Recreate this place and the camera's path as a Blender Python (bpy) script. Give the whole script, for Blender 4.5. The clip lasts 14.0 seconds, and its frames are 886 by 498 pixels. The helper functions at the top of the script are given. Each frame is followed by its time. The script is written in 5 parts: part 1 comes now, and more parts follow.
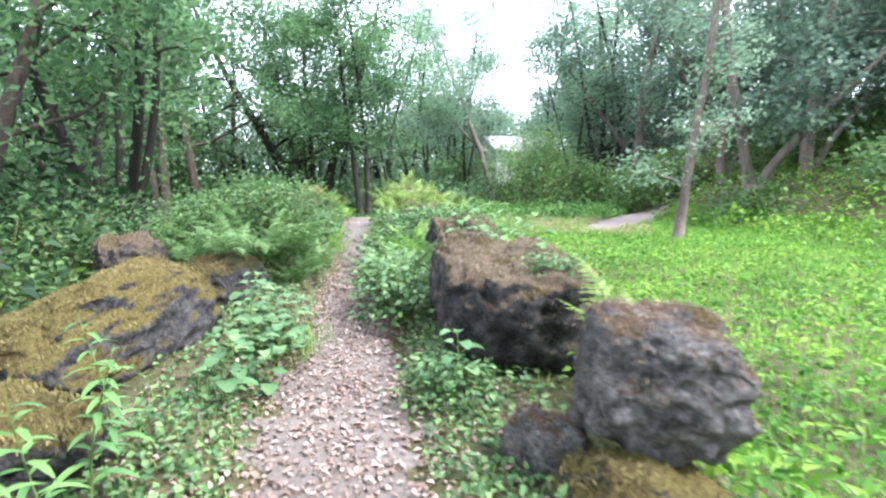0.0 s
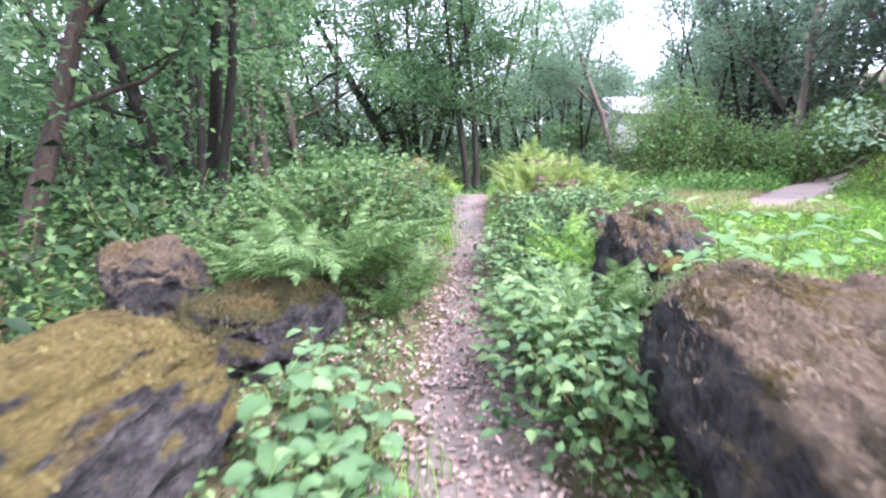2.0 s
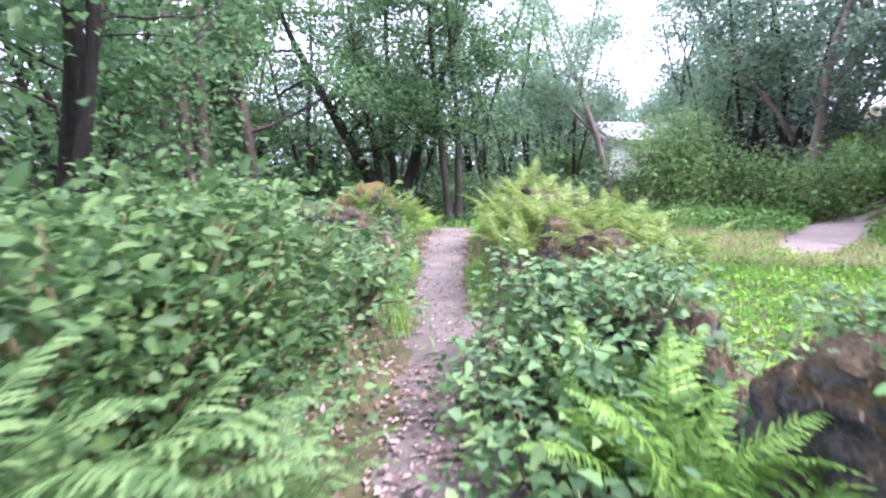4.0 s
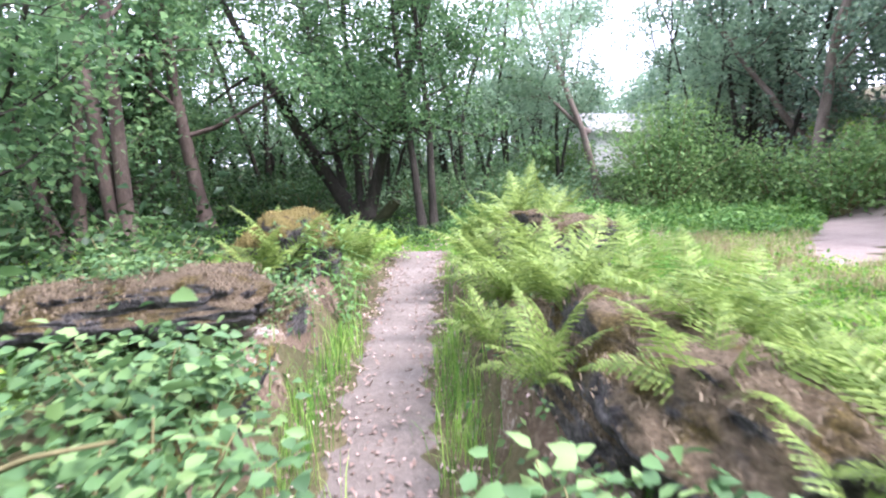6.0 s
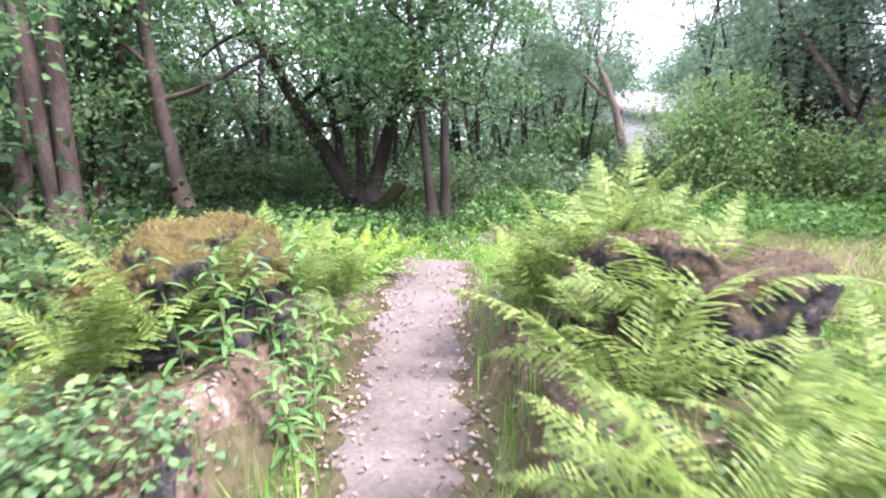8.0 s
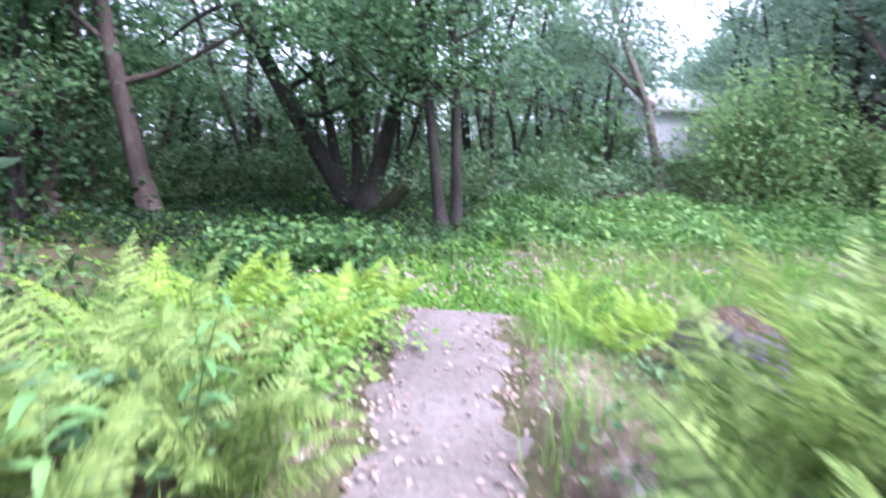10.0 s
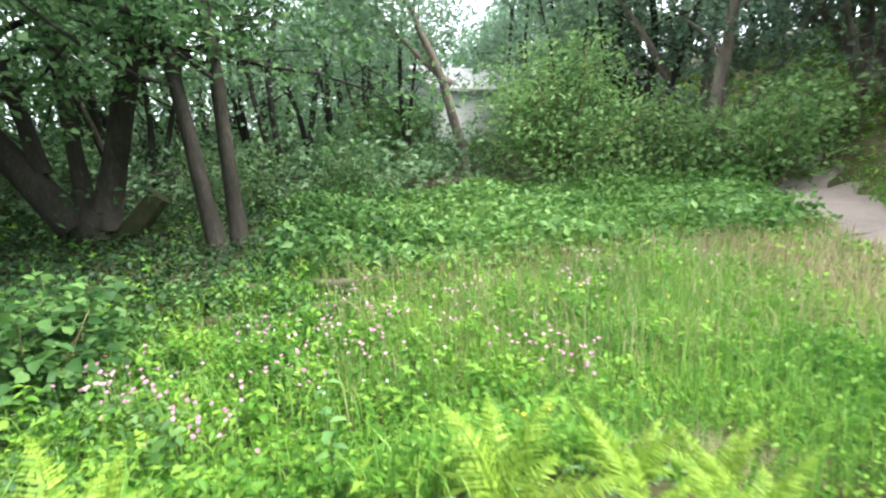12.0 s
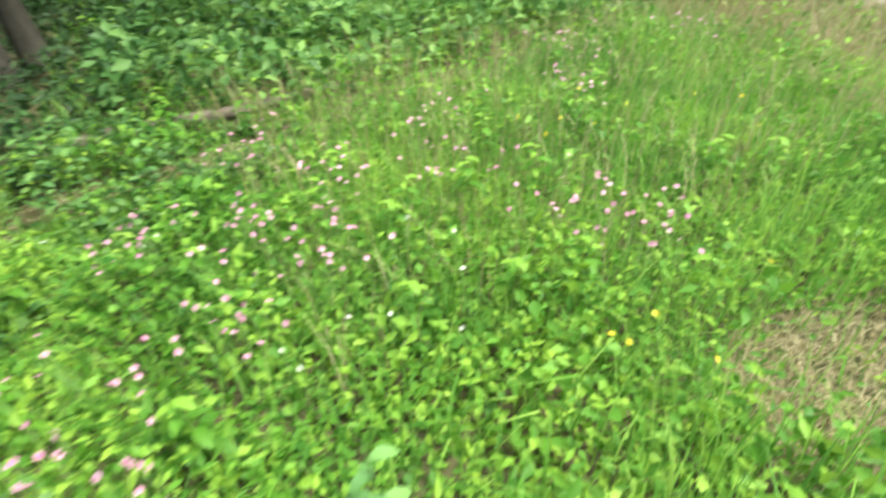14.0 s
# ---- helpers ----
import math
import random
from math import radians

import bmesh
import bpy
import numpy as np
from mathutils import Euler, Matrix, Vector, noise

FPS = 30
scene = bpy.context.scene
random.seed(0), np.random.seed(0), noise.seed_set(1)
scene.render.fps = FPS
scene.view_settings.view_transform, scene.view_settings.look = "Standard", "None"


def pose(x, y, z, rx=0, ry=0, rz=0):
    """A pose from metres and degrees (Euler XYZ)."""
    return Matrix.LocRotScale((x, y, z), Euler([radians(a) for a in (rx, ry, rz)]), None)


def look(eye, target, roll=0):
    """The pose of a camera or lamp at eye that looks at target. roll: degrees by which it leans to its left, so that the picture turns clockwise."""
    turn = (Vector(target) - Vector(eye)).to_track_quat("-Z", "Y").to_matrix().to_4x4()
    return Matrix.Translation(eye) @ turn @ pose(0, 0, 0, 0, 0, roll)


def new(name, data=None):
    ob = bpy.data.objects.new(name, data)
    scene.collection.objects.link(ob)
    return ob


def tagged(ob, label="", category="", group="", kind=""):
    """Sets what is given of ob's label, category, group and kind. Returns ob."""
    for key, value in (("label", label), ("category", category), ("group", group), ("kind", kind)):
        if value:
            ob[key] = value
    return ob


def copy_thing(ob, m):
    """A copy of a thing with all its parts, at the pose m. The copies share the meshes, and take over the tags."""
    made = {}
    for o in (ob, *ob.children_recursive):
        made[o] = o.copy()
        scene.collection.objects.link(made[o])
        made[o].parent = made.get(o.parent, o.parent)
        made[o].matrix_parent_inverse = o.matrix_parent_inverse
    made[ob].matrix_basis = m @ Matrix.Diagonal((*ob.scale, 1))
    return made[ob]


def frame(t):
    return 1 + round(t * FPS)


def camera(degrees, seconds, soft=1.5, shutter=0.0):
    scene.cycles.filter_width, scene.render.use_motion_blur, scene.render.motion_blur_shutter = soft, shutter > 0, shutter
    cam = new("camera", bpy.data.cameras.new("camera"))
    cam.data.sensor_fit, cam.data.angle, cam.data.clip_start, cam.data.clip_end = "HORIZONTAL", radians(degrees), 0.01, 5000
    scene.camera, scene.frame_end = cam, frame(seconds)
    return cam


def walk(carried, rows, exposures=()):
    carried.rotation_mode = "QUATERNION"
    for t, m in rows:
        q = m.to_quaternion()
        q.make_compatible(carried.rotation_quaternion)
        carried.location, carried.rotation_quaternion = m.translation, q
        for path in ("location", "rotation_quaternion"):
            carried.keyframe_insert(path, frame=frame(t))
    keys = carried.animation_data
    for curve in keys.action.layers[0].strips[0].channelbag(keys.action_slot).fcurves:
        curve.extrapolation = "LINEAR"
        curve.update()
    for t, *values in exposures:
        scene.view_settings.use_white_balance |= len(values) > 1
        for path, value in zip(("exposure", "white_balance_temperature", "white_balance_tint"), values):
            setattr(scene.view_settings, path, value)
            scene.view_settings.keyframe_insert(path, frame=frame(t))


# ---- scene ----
cam = camera(79.7, 14.0, soft=2.2, shutter=0.45)
PATH = [
    (0, (0.016, 0.011, 1.516), (0.01, 1.99, 1.224), 0.0),
    (0.5, (-0.174, 0.618, 1.535), (-0.227, 2.587, 1.184), 1.1),
    (1, (-0.232, 1.197, 1.487), (-0.29, 3.157, 1.09), -1.1),
    (1.5, (-0.44, 1.814, 1.472), (-0.779, 3.742, 1.061), -0.7),
    (2, (-0.569, 2.506, 1.485), (-0.957, 4.427, 1.088), -1.6),
    (2.5, (-0.589, 3.369, 1.484), (-0.953, 5.311, 1.174), -1.2),
    (3, (-0.715, 4.083, 1.473), (-1.092, 6.02, 1.149), -0.8),
    (3.5, (-0.758, 4.8, 1.43), (-1.111, 6.744, 1.121), -0.5),
    (4, (-0.897, 5.553, 1.455), (-1.223, 7.5, 1.135), 0.4),
    (4.2, (-0.932, 5.821, 1.554), (-1.147, 7.782, 1.221), 0.8),
    (6.3, (-1.175, 8.459, 1.608), (-1.435, 10.414, 1.277), -1.6),
    (6.5, (-1.243, 8.685, 1.606), (-1.507, 10.64, 1.276), -1.6),
    (7, (-1.364, 9.277, 1.576), (-1.602, 11.233, 1.235), -0.0),
    (7.2, (-1.39, 9.553, 1.603), (-1.65, 11.507, 1.263), -0.0),
    (9.3, (-1.996, 12.123, 1.426), (-2.236, 14.03, 0.873), 1.3),
    (9.5, (-2.018, 12.343, 1.407), (-2.11, 14.275, 0.899), 1.1),
    (10, (-2.128, 13.033, 1.46), (-2.41, 14.969, 1.046), 1.1),
    (10.5, (-2.342, 13.748, 1.57), (-2.802, 15.684, 1.371), 1.0),
    (11, (-2.295, 14.399, 1.386), (-2.484, 16.346, 0.969), 0.6),
    (11.5, (-2.246, 15.11, 1.379), (-2.184, 17.058, 0.929), -1.3),
    (12, (-2.269, 15.754, 1.411), (-1.819, 17.647, 0.947), -1.6),
    (12.5, (-2.398, 16.407, 1.327), (-2.233, 18.292, 0.679), -2.6),
    (13, (-2.591, 16.99, 1.286), (-2.255, 18.786, 0.474), -2.4),
    (13.5, (-2.641, 17.377, 1.238), (-2.196, 18.92, 0.047), -6.7),
    (14, (-2.431, 17.683, 1.25), (-1.71, 19.098, 0.034), -3.2),
]
walk(cam, [(t, look(eye, target, roll)) for t, eye, target, roll in PATH], [(0, 1.6, 5650, 22), (0.5, 1.66, 5700, 30), (2, 1.62, 5600, 39), (3, 1.64, 5600, 49), (4, 1.55, 5550, 42), (6.5, 1.68, 5850, 34), (7, 1.7, 5950, 36), (9.5, 1.78, 5450, 41), (10.5, 1.45, 5150, 36), (11, 1.5, 5600, 25), (11.5, 1.46, 5950, 19), (12, 1.42, 6150, 14), (13, 1.44, 6350, 7), (13.5, 1.28, 6650, 3), (14, 1.33, 6650, 3)])

# ---- light: bright overcast sky with a soft sun high behind the clouds ----
SUN_ELEVATION, SUN_AZIMUTH = 56, 108
world = bpy.data.worlds.new("overcast_sky")
scene.world = world
world.use_nodes = True
wn, wl = world.node_tree.nodes, world.node_tree.links
wn.clear()
sky = wn.new("ShaderNodeTexSky")
sky.sky_type = "NISHITA"
sky.sun_disc = False
sky.sun_elevation = radians(SUN_ELEVATION)
sky.sun_rotation = radians(SUN_AZIMUTH)
sky.air_density, sky.dust_density = 1.0, 3.0
clouds = wn.new("ShaderNodeTexNoise")
clouds.inputs["Scale"].default_value = 2.2
clouds.inputs["Detail"].default_value = 5
cover = wn.new("ShaderNodeMapRange")
cover.inputs["From Min"].default_value, cover.inputs["From Max"].default_value = 0.3, 0.6
cover.inputs["To Min"].default_value, cover.inputs["To Max"].default_value = 0.72, 0.98
blend = wn.new("ShaderNodeMixRGB")
blend.inputs[2].default_value = (13.5, 14.2, 15.0, 1)
wback, wout = wn.new("ShaderNodeBackground"), wn.new("ShaderNodeOutputWorld")
wback.inputs["Strength"].default_value = 0.118
wl.new(clouds.outputs["Fac"], cover.inputs["Value"])
wl.new(cover.outputs["Result"], blend.inputs[0])
wl.new(sky.outputs["Color"], blend.inputs[1])
wl.new(blend.outputs[0], wback.inputs["Color"])
wl.new(wback.outputs[0], wout.inputs["Surface"])
sun = new("sun", bpy.data.lights.new("sun", "SUN"))
sun.data.energy, sun.data.angle, sun.data.color = 3.4, radians(12), (1.0, 0.95, 0.86)
az, el = radians(SUN_AZIMUTH), radians(SUN_ELEVATION)
toward = Vector((math.sin(az) * math.cos(el), math.cos(az) * math.cos(el), math.sin(el)))
sun.matrix_world = look(toward * 60, (0, 0, 0))


# ---- materials ----
def material(name):
    m = bpy.data.materials.new(name)
    m.use_nodes = True
    n, l = m.node_tree.nodes, m.node_tree.links
    n.clear()
    return m, n, l


def ramp(n, stops):
    r = n.new("ShaderNodeValToRGB")
    e = r.color_ramp.elements
    while len(e) < len(stops):
        e.new(0.5)
    for k, (p, c) in zip(e, stops):
        k.position, k.color = p, (*c, 1)
    return r


def noise_tex(n, l, scale, detail=4, rough=0.6, coord="Object"):
    tc, t = n.new("ShaderNodeTexCoord"), n.new("ShaderNodeTexNoise")
    t.inputs["Scale"].default_value, t.inputs["Detail"].default_value, t.inputs["Roughness"].default_value = scale, detail, rough
    l.new(tc.outputs[coord], t.inputs["Vector"])
    return t


def leaf_material(name, dark, mid, light, through_light=0.35, rough=0.5, patch=0.6):
    """Leaves: every leaf has its own tone, with broader drifts of tone over the plant."""
    m, n, l = material(name)
    geo = n.new("ShaderNodeNewGeometry")
    drift = noise_tex(n, l, patch, 3)
    add = n.new("ShaderNodeMath")
    add.operation = "MULTIPLY_ADD"
    add.inputs[1].default_value, add.inputs[2].default_value = 0.6, -0.25
    l.new(geo.outputs["Random Per Island"], add.inputs[0])
    add2 = n.new("ShaderNodeMath")
    add2.operation = "MULTIPLY_ADD"
    add2.inputs[1].default_value = 0.9
    l.new(drift.outputs["Fac"], add2.inputs[0])
    l.new(add.outputs[0], add2.inputs[2])
    r = ramp(n, [(0.1, dark), (0.5, mid), (0.92, light)])
    l.new(add2.outputs[0], r.inputs[0])
    p, tr, mix, out = n.new("ShaderNodeBsdfPrincipled"), n.new("ShaderNodeBsdfTranslucent"), n.new("ShaderNodeMixShader"), n.new("ShaderNodeOutputMaterial")
    p.inputs["Roughness"].default_value = rough
    p.inputs["Specular IOR Level"].default_value = 0.22
    l.new(r.outputs[0], p.inputs["Base Color"])
    l.new(r.outputs[0], tr.inputs["Color"])
    mix.inputs[0].default_value = through_light
    l.new(p.outputs[0], mix.inputs[1])
    l.new(tr.outputs[0], mix.inputs[2])
    l.new(mix.outputs[0], out.inputs["Surface"])
    return m


def rough_material(name, stops, scale, fine, bump, rough=0.9, stretch=None):
    """A dull natural surface: large stains over a fine grain, with relief."""
    m, n, l = material(name)
    big, small = noise_tex(n, l, scale, 5), noise_tex(n, l, fine, 6, 0.7)
    if stretch:
        for t in (big, small):
            mp = n.new("ShaderNodeMapping")
            mp.inputs["Scale"].default_value = stretch
            l.new(t.inputs["Vector"].links[0].from_socket, mp.inputs["Vector"])
            l.new(mp.outputs[0], t.inputs["Vector"])
    mixv = n.new("ShaderNodeMath")
    mixv.operation = "MULTIPLY_ADD"
    mixv.inputs[1].default_value = 0.5
    half = n.new("ShaderNodeMath")
    half.operation = "MULTIPLY"
    half.inputs[1].default_value = 0.5
    l.new(small.outputs["Fac"], half.inputs[0])
    l.new(big.outputs["Fac"], mixv.inputs[0])
    l.new(half.outputs[0], mixv.inputs[2])
    r = ramp(n, stops)
    l.new(mixv.outputs[0], r.inputs[0])
    b = n.new("ShaderNodeBump")
    b.inputs["Strength"].default_value, b.inputs["Distance"].default_value = bump, 0.03
    l.new(small.outputs["Fac"], b.inputs["Height"])
    p, out = n.new("ShaderNodeBsdfPrincipled"), n.new("ShaderNodeOutputMaterial")
    p.inputs["Roughness"].default_value = rough
    p.inputs["Specular IOR Level"].default_value = 0.2
    l.new(r.outputs[0], p.inputs["Base Color"])
    l.new(b.outputs[0], p.inputs["Normal"])
    l.new(p.outputs[0], out.inputs["Surface"])
    return m


def stone_material(name, moss, amount, tone=1.0):
    """Grey weathered stone with lichen; moss grows on the faces that look up."""
    m, n, l = material(name)
    big, mid, fine = noise_tex(n, l, 2.2, 4), noise_tex(n, l, 7, 10, 0.68), noise_tex(n, l, 48, 6, 0.75)
    grain = n.new("ShaderNodeMath")
    grain.operation = "MULTIPLY_ADD"
    grain.inputs[1].default_value = 0.45
    part_mid = n.new("ShaderNodeMath")
    part_mid.operation = "MULTIPLY"
    part_mid.inputs[1].default_value = 0.55
    l.new(mid.outputs["Fac"], part_mid.inputs[0])
    l.new(fine.outputs["Fac"], grain.inputs[0])
    l.new(part_mid.outputs[0], grain.inputs[2])
    stone = ramp(n, [(0.36, (0.028, 0.027, 0.027)), (0.45, (0.085, 0.082, 0.078)), (0.52, (0.16, 0.155, 0.145)), (0.59, (0.26, 0.25, 0.23)), (0.67, (0.44, 0.43, 0.39))])
    # tone scales the bare stone's colour; low values stand in for shade
    for k in stone.color_ramp.elements:
        k.color = (k.color[0] * tone, k.color[1] * tone, k.color[2] * tone, 1)
    l.new(grain.outputs[0], stone.inputs[0])
    mossr = ramp(n, [(0.3, tuple(c * 0.45 for c in moss)), (0.5, moss), (0.72, tuple(min(1, c * 1.55) for c in moss))])
    l.new(fine.outputs["Fac"], mossr.inputs[0])
    geo, sep = n.new("ShaderNodeNewGeometry"), n.new("ShaderNodeSeparateXYZ")
    l.new(geo.outputs["Normal"], sep.inputs[0])
    a = n.new("ShaderNodeMath")
    a.operation = "MULTIPLY_ADD"
    a.inputs[1].default_value = 1.5
    l.new(big.outputs["Fac"], a.inputs[0])
    l.new(sep.outputs["Z"], a.inputs[2])
    a2 = n.new("ShaderNodeMath")
    a2.operation = "MULTIPLY_ADD"
    a2.inputs[1].default_value = 1.1
    l.new(mid.outputs["Fac"], a2.inputs[0])
    l.new(a.outputs[0], a2.inputs[2])
    mask = n.new("ShaderNodeMapRange")
    mask.inputs["From Min"].default_value, mask.inputs["From Max"].default_value = 2.35 - amount, 2.6 - amount
    l.new(a2.outputs[0], mask.inputs["Value"])
    mix = n.new("ShaderNodeMixRGB")
    l.new(mask.outputs["Result"], mix.inputs[0])
    l.new(stone.outputs[0], mix.inputs[1])
    patch, hue, both = noise_tex(n, l, 3.6, 3), n.new("ShaderNodeMapRange"), n.new("ShaderNodeMixRGB")
    hue.inputs["From Min"].default_value, hue.inputs["From Max"].default_value = 0.5, 0.62
    second = ramp(n, [(0.3, (0.03, 0.026, 0.012)), (0.5, (0.11, 0.085, 0.03)), (0.72, (0.26, 0.2, 0.08))])
    l.new(fine.outputs["Fac"], second.inputs[0])
    l.new(patch.outputs["Fac"], hue.inputs["Value"])
    l.new(hue.outputs["Result"], both.inputs[0])
    l.new(mossr.outputs[0], both.inputs[1])
    l.new(second.outputs[0], both.inputs[2])
    l.new(both.outputs[0], mix.inputs[2])
    b1, b2 = n.new("ShaderNodeBump"), n.new("ShaderNodeBump")
    b1.inputs["Strength"].default_value, b1.inputs["Distance"].default_value = 1.0, 0.1
    b2.inputs["Strength"].default_value, b2.inputs["Distance"].default_value = 1.0, 0.03
    l.new(mid.outputs["Fac"], b1.inputs["Height"])
    l.new(fine.outputs["Fac"], b2.inputs["Height"])
    l.new(b1.outputs[0], b2.inputs["Normal"])
    p, out = n.new("ShaderNodeBsdfPrincipled"), n.new("ShaderNodeOutputMaterial")
    p.inputs["Roughness"].default_value = 0.95
    p.inputs["Specular IOR Level"].default_value = 0.15
    l.new(mix.outputs[0], p.inputs["Base Color"])
    l.new(b2.outputs[0], p.inputs["Normal"])
    l.new(p.outputs[0], out.inputs["Surface"])
    return m


# Lighter background leaves: sunlight on them is put into both colours.
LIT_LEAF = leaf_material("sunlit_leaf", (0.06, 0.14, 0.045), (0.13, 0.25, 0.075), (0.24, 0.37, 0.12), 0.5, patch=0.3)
MID_LEAF = leaf_material("lit_woodland_leaf", (0.1, 0.19, 0.1), (0.2, 0.33, 0.18), (0.34, 0.48, 0.26), 0.6, patch=0.3)
# Darkened leaf colour: the deep shade of the wood floor is put into it.
SHADED_FLOOR_LEAF = leaf_material("shaded_floor_leaf", (0.01, 0.028, 0.01), (0.023, 0.057, 0.019), (0.058, 0.12, 0.036), 0.25, patch=0.4)
WOOD_LEAF = leaf_material("woodland_leaf", (0.045, 0.11, 0.045), (0.115, 0.225, 0.095), (0.25, 0.41, 0.155), 0.62, patch=0.25)
DEEP_LEAF = leaf_material("deep_green_leaf", (0.03, 0.075, 0.028), (0.08, 0.165, 0.062), (0.19, 0.33, 0.115), 0.5, patch=0.3)
BUSH_LEAF = leaf_material("light_bush_leaf", (0.07, 0.15, 0.05), (0.17, 0.3, 0.095), (0.31, 0.46, 0.16), 0.45, patch=0.5)
# Pale greyish leaves: the haze of distance is put into the colour.
HAZED_PALE_LEAF = leaf_material("hazed_pale_leaf", (0.13, 0.22, 0.14), (0.23, 0.35, 0.22), (0.33, 0.46, 0.29), 0.6, patch=0.25)
# Dark hillside leaves, lightened and greyed: haze is painted into the colour.
HAZED_DARK_LEAF = leaf_material("hazed_dark_leaf", (0.07, 0.12, 0.085), (0.15, 0.24, 0.16), (0.27, 0.38, 0.235), 0.58, patch=0.3)
SHRUB_LEAF = leaf_material("shrub_leaf", (0.032, 0.08, 0.026), (0.088, 0.172, 0.055), (0.2, 0.325, 0.1), 0.4, patch=0.9)
BRAMBLE_LEAF = leaf_material("bramble_leaf", (0.045, 0.1, 0.04), (0.1, 0.2, 0.07), (0.23, 0.35, 0.12), 0.3, patch=1.5)
BIG_LEAF = leaf_material("broad_leaf", (0.055, 0.12, 0.05), (0.115, 0.22, 0.085), (0.23, 0.36, 0.145), 0.3, 0.45, patch=2)
LANCE_LEAF = leaf_material("lance_leaf", (0.07, 0.16, 0.06), (0.12, 0.26, 0.07), (0.2, 0.35, 0.1), 0.3, 0.45, patch=2)
FERN_LEAF = leaf_material("fern_leaf", (0.05, 0.11, 0.032), (0.115, 0.215, 0.065), (0.25, 0.38, 0.135), 0.4, patch=1.1)
PALE_FERN_LEAF = leaf_material("pale_fern_leaf", (0.072, 0.125, 0.027), (0.17, 0.26, 0.056), (0.34, 0.445, 0.12), 0.42, patch=1.1)
# Lime of fresh fronds, brightened further: sunlight is put into this colour.
LIT_FERN_LEAF = leaf_material("lit_fern_leaf", (0.1, 0.2, 0.02), (0.215, 0.355, 0.036), (0.4, 0.54, 0.08), 0.42, patch=1.1)
LUSH_LEAF = leaf_material("lush_leaf", (0.07, 0.165, 0.03), (0.145, 0.295, 0.05), (0.29, 0.46, 0.1), 0.4, patch=2)
BED_LEAF = leaf_material("bramble_bed_leaf", (0.045, 0.12, 0.03), (0.12, 0.255, 0.06), (0.27, 0.43, 0.115), 0.4, patch=0.8)
# Darkened leaf: tree shade along the wood's edge is put into the colour.
SHADED_EDGE_LEAF = leaf_material("shaded_edge_leaf", (0.02, 0.065, 0.018), (0.065, 0.155, 0.038), (0.17, 0.3, 0.08), 0.35, patch=0.8)
GRASS = leaf_material("meadow_grass", (0.05, 0.15, 0.03), (0.145, 0.33, 0.05), (0.36, 0.54, 0.11), 0.42, patch=0.8)
HERB = leaf_material("meadow_herb", (0.035, 0.125, 0.015), (0.12, 0.285, 0.032), (0.34, 0.52, 0.07), 0.42, patch=0.8)
DRY_GRASS = leaf_material("dry_grass", (0.2, 0.17, 0.08), (0.33, 0.28, 0.15), (0.46, 0.4, 0.25), 0.3, patch=1.0)
PINK = leaf_material("pink_petal", (0.45, 0.14, 0.28), (0.62, 0.27, 0.43), (0.78, 0.5, 0.63), 0.3, patch=3)
WHITE_PETAL = leaf_material("white_petal", (0.6, 0.62, 0.5), (0.75, 0.76, 0.66), (0.85, 0.85, 0.8), 0.3, patch=3)
YELLOW = leaf_material("yellow_petal", (0.6, 0.45, 0.02), (0.75, 0.6, 0.04), (0.8, 0.7, 0.1), 0.3, patch=3)
LITTER = leaf_material("dead_leaf", (0.14, 0.095, 0.07), (0.27, 0.2, 0.155), (0.48, 0.39, 0.33), 0.1, 0.7, patch=2)
BARK = rough_material("grey_brown_bark", [(0.3, (0.011, 0.0105, 0.008)), (0.5, (0.032, 0.029, 0.022)), (0.7, (0.08, 0.073, 0.056))], 3, 26, 1.0, stretch=(1, 1, 0.25))
WOOD_BARK = rough_material("brown_bark", [(0.3, (0.03, 0.023, 0.018)), (0.5, (0.085, 0.066, 0.052)), (0.7, (0.17, 0.14, 0.11))], 3, 26, 1.0, stretch=(1, 1, 0.3))
PALE_BARK = rough_material("pale_bark", [(0.3, (0.07, 0.056, 0.045)), (0.5, (0.16, 0.13, 0.105)), (0.7, (0.27, 0.23, 0.185))], 3, 26, 0.9, stretch=(1, 1, 0.3))
MOSSY_BARK = rough_material("mossy_bark", [(0.3, (0.012, 0.014, 0.007)), (0.5, (0.032, 0.038, 0.015)), (0.7, (0.07, 0.07, 0.032))], 3, 26, 1.0)
TWIG = rough_material("dry_stem", [(0.3, (0.1, 0.09, 0.04)), (0.7, (0.24, 0.22, 0.1))], 6, 40, 0.4)
GREEN_STEM = rough_material("green_stem", [(0.3, (0.08, 0.15, 0.04)), (0.7, (0.2, 0.3, 0.09))], 6, 40, 0.3, 0.6)
SOIL = rough_material("trodden_soil", [(0.3, (0.083, 0.07, 0.056)), (0.5, (0.152, 0.131, 0.107)), (0.72, (0.248, 0.219, 0.185))], 1.3, 30, 0.7)
GRAVEL = rough_material("pale_gravel", [(0.3, (0.17, 0.135, 0.11)), (0.5, (0.26, 0.215, 0.18)), (0.72, (0.36, 0.31, 0.26))], 0.8, 24, 0.7)
GROUND = rough_material("mossy_earth", [(0.32, (0.032, 0.032, 0.014)), (0.48, (0.07, 0.068, 0.028)), (0.6, (0.115, 0.098, 0.05)), (0.75, (0.19, 0.15, 0.095))], 0.9, 14, 1.0)
BANK = rough_material("brown_bank_earth", [(0.3, (0.05, 0.036, 0.024)), (0.48, (0.13, 0.095, 0.062)), (0.57, (0.22, 0.17, 0.115)), (0.63, (0.46, 0.42, 0.36))], 2.5, 22, 1.0)
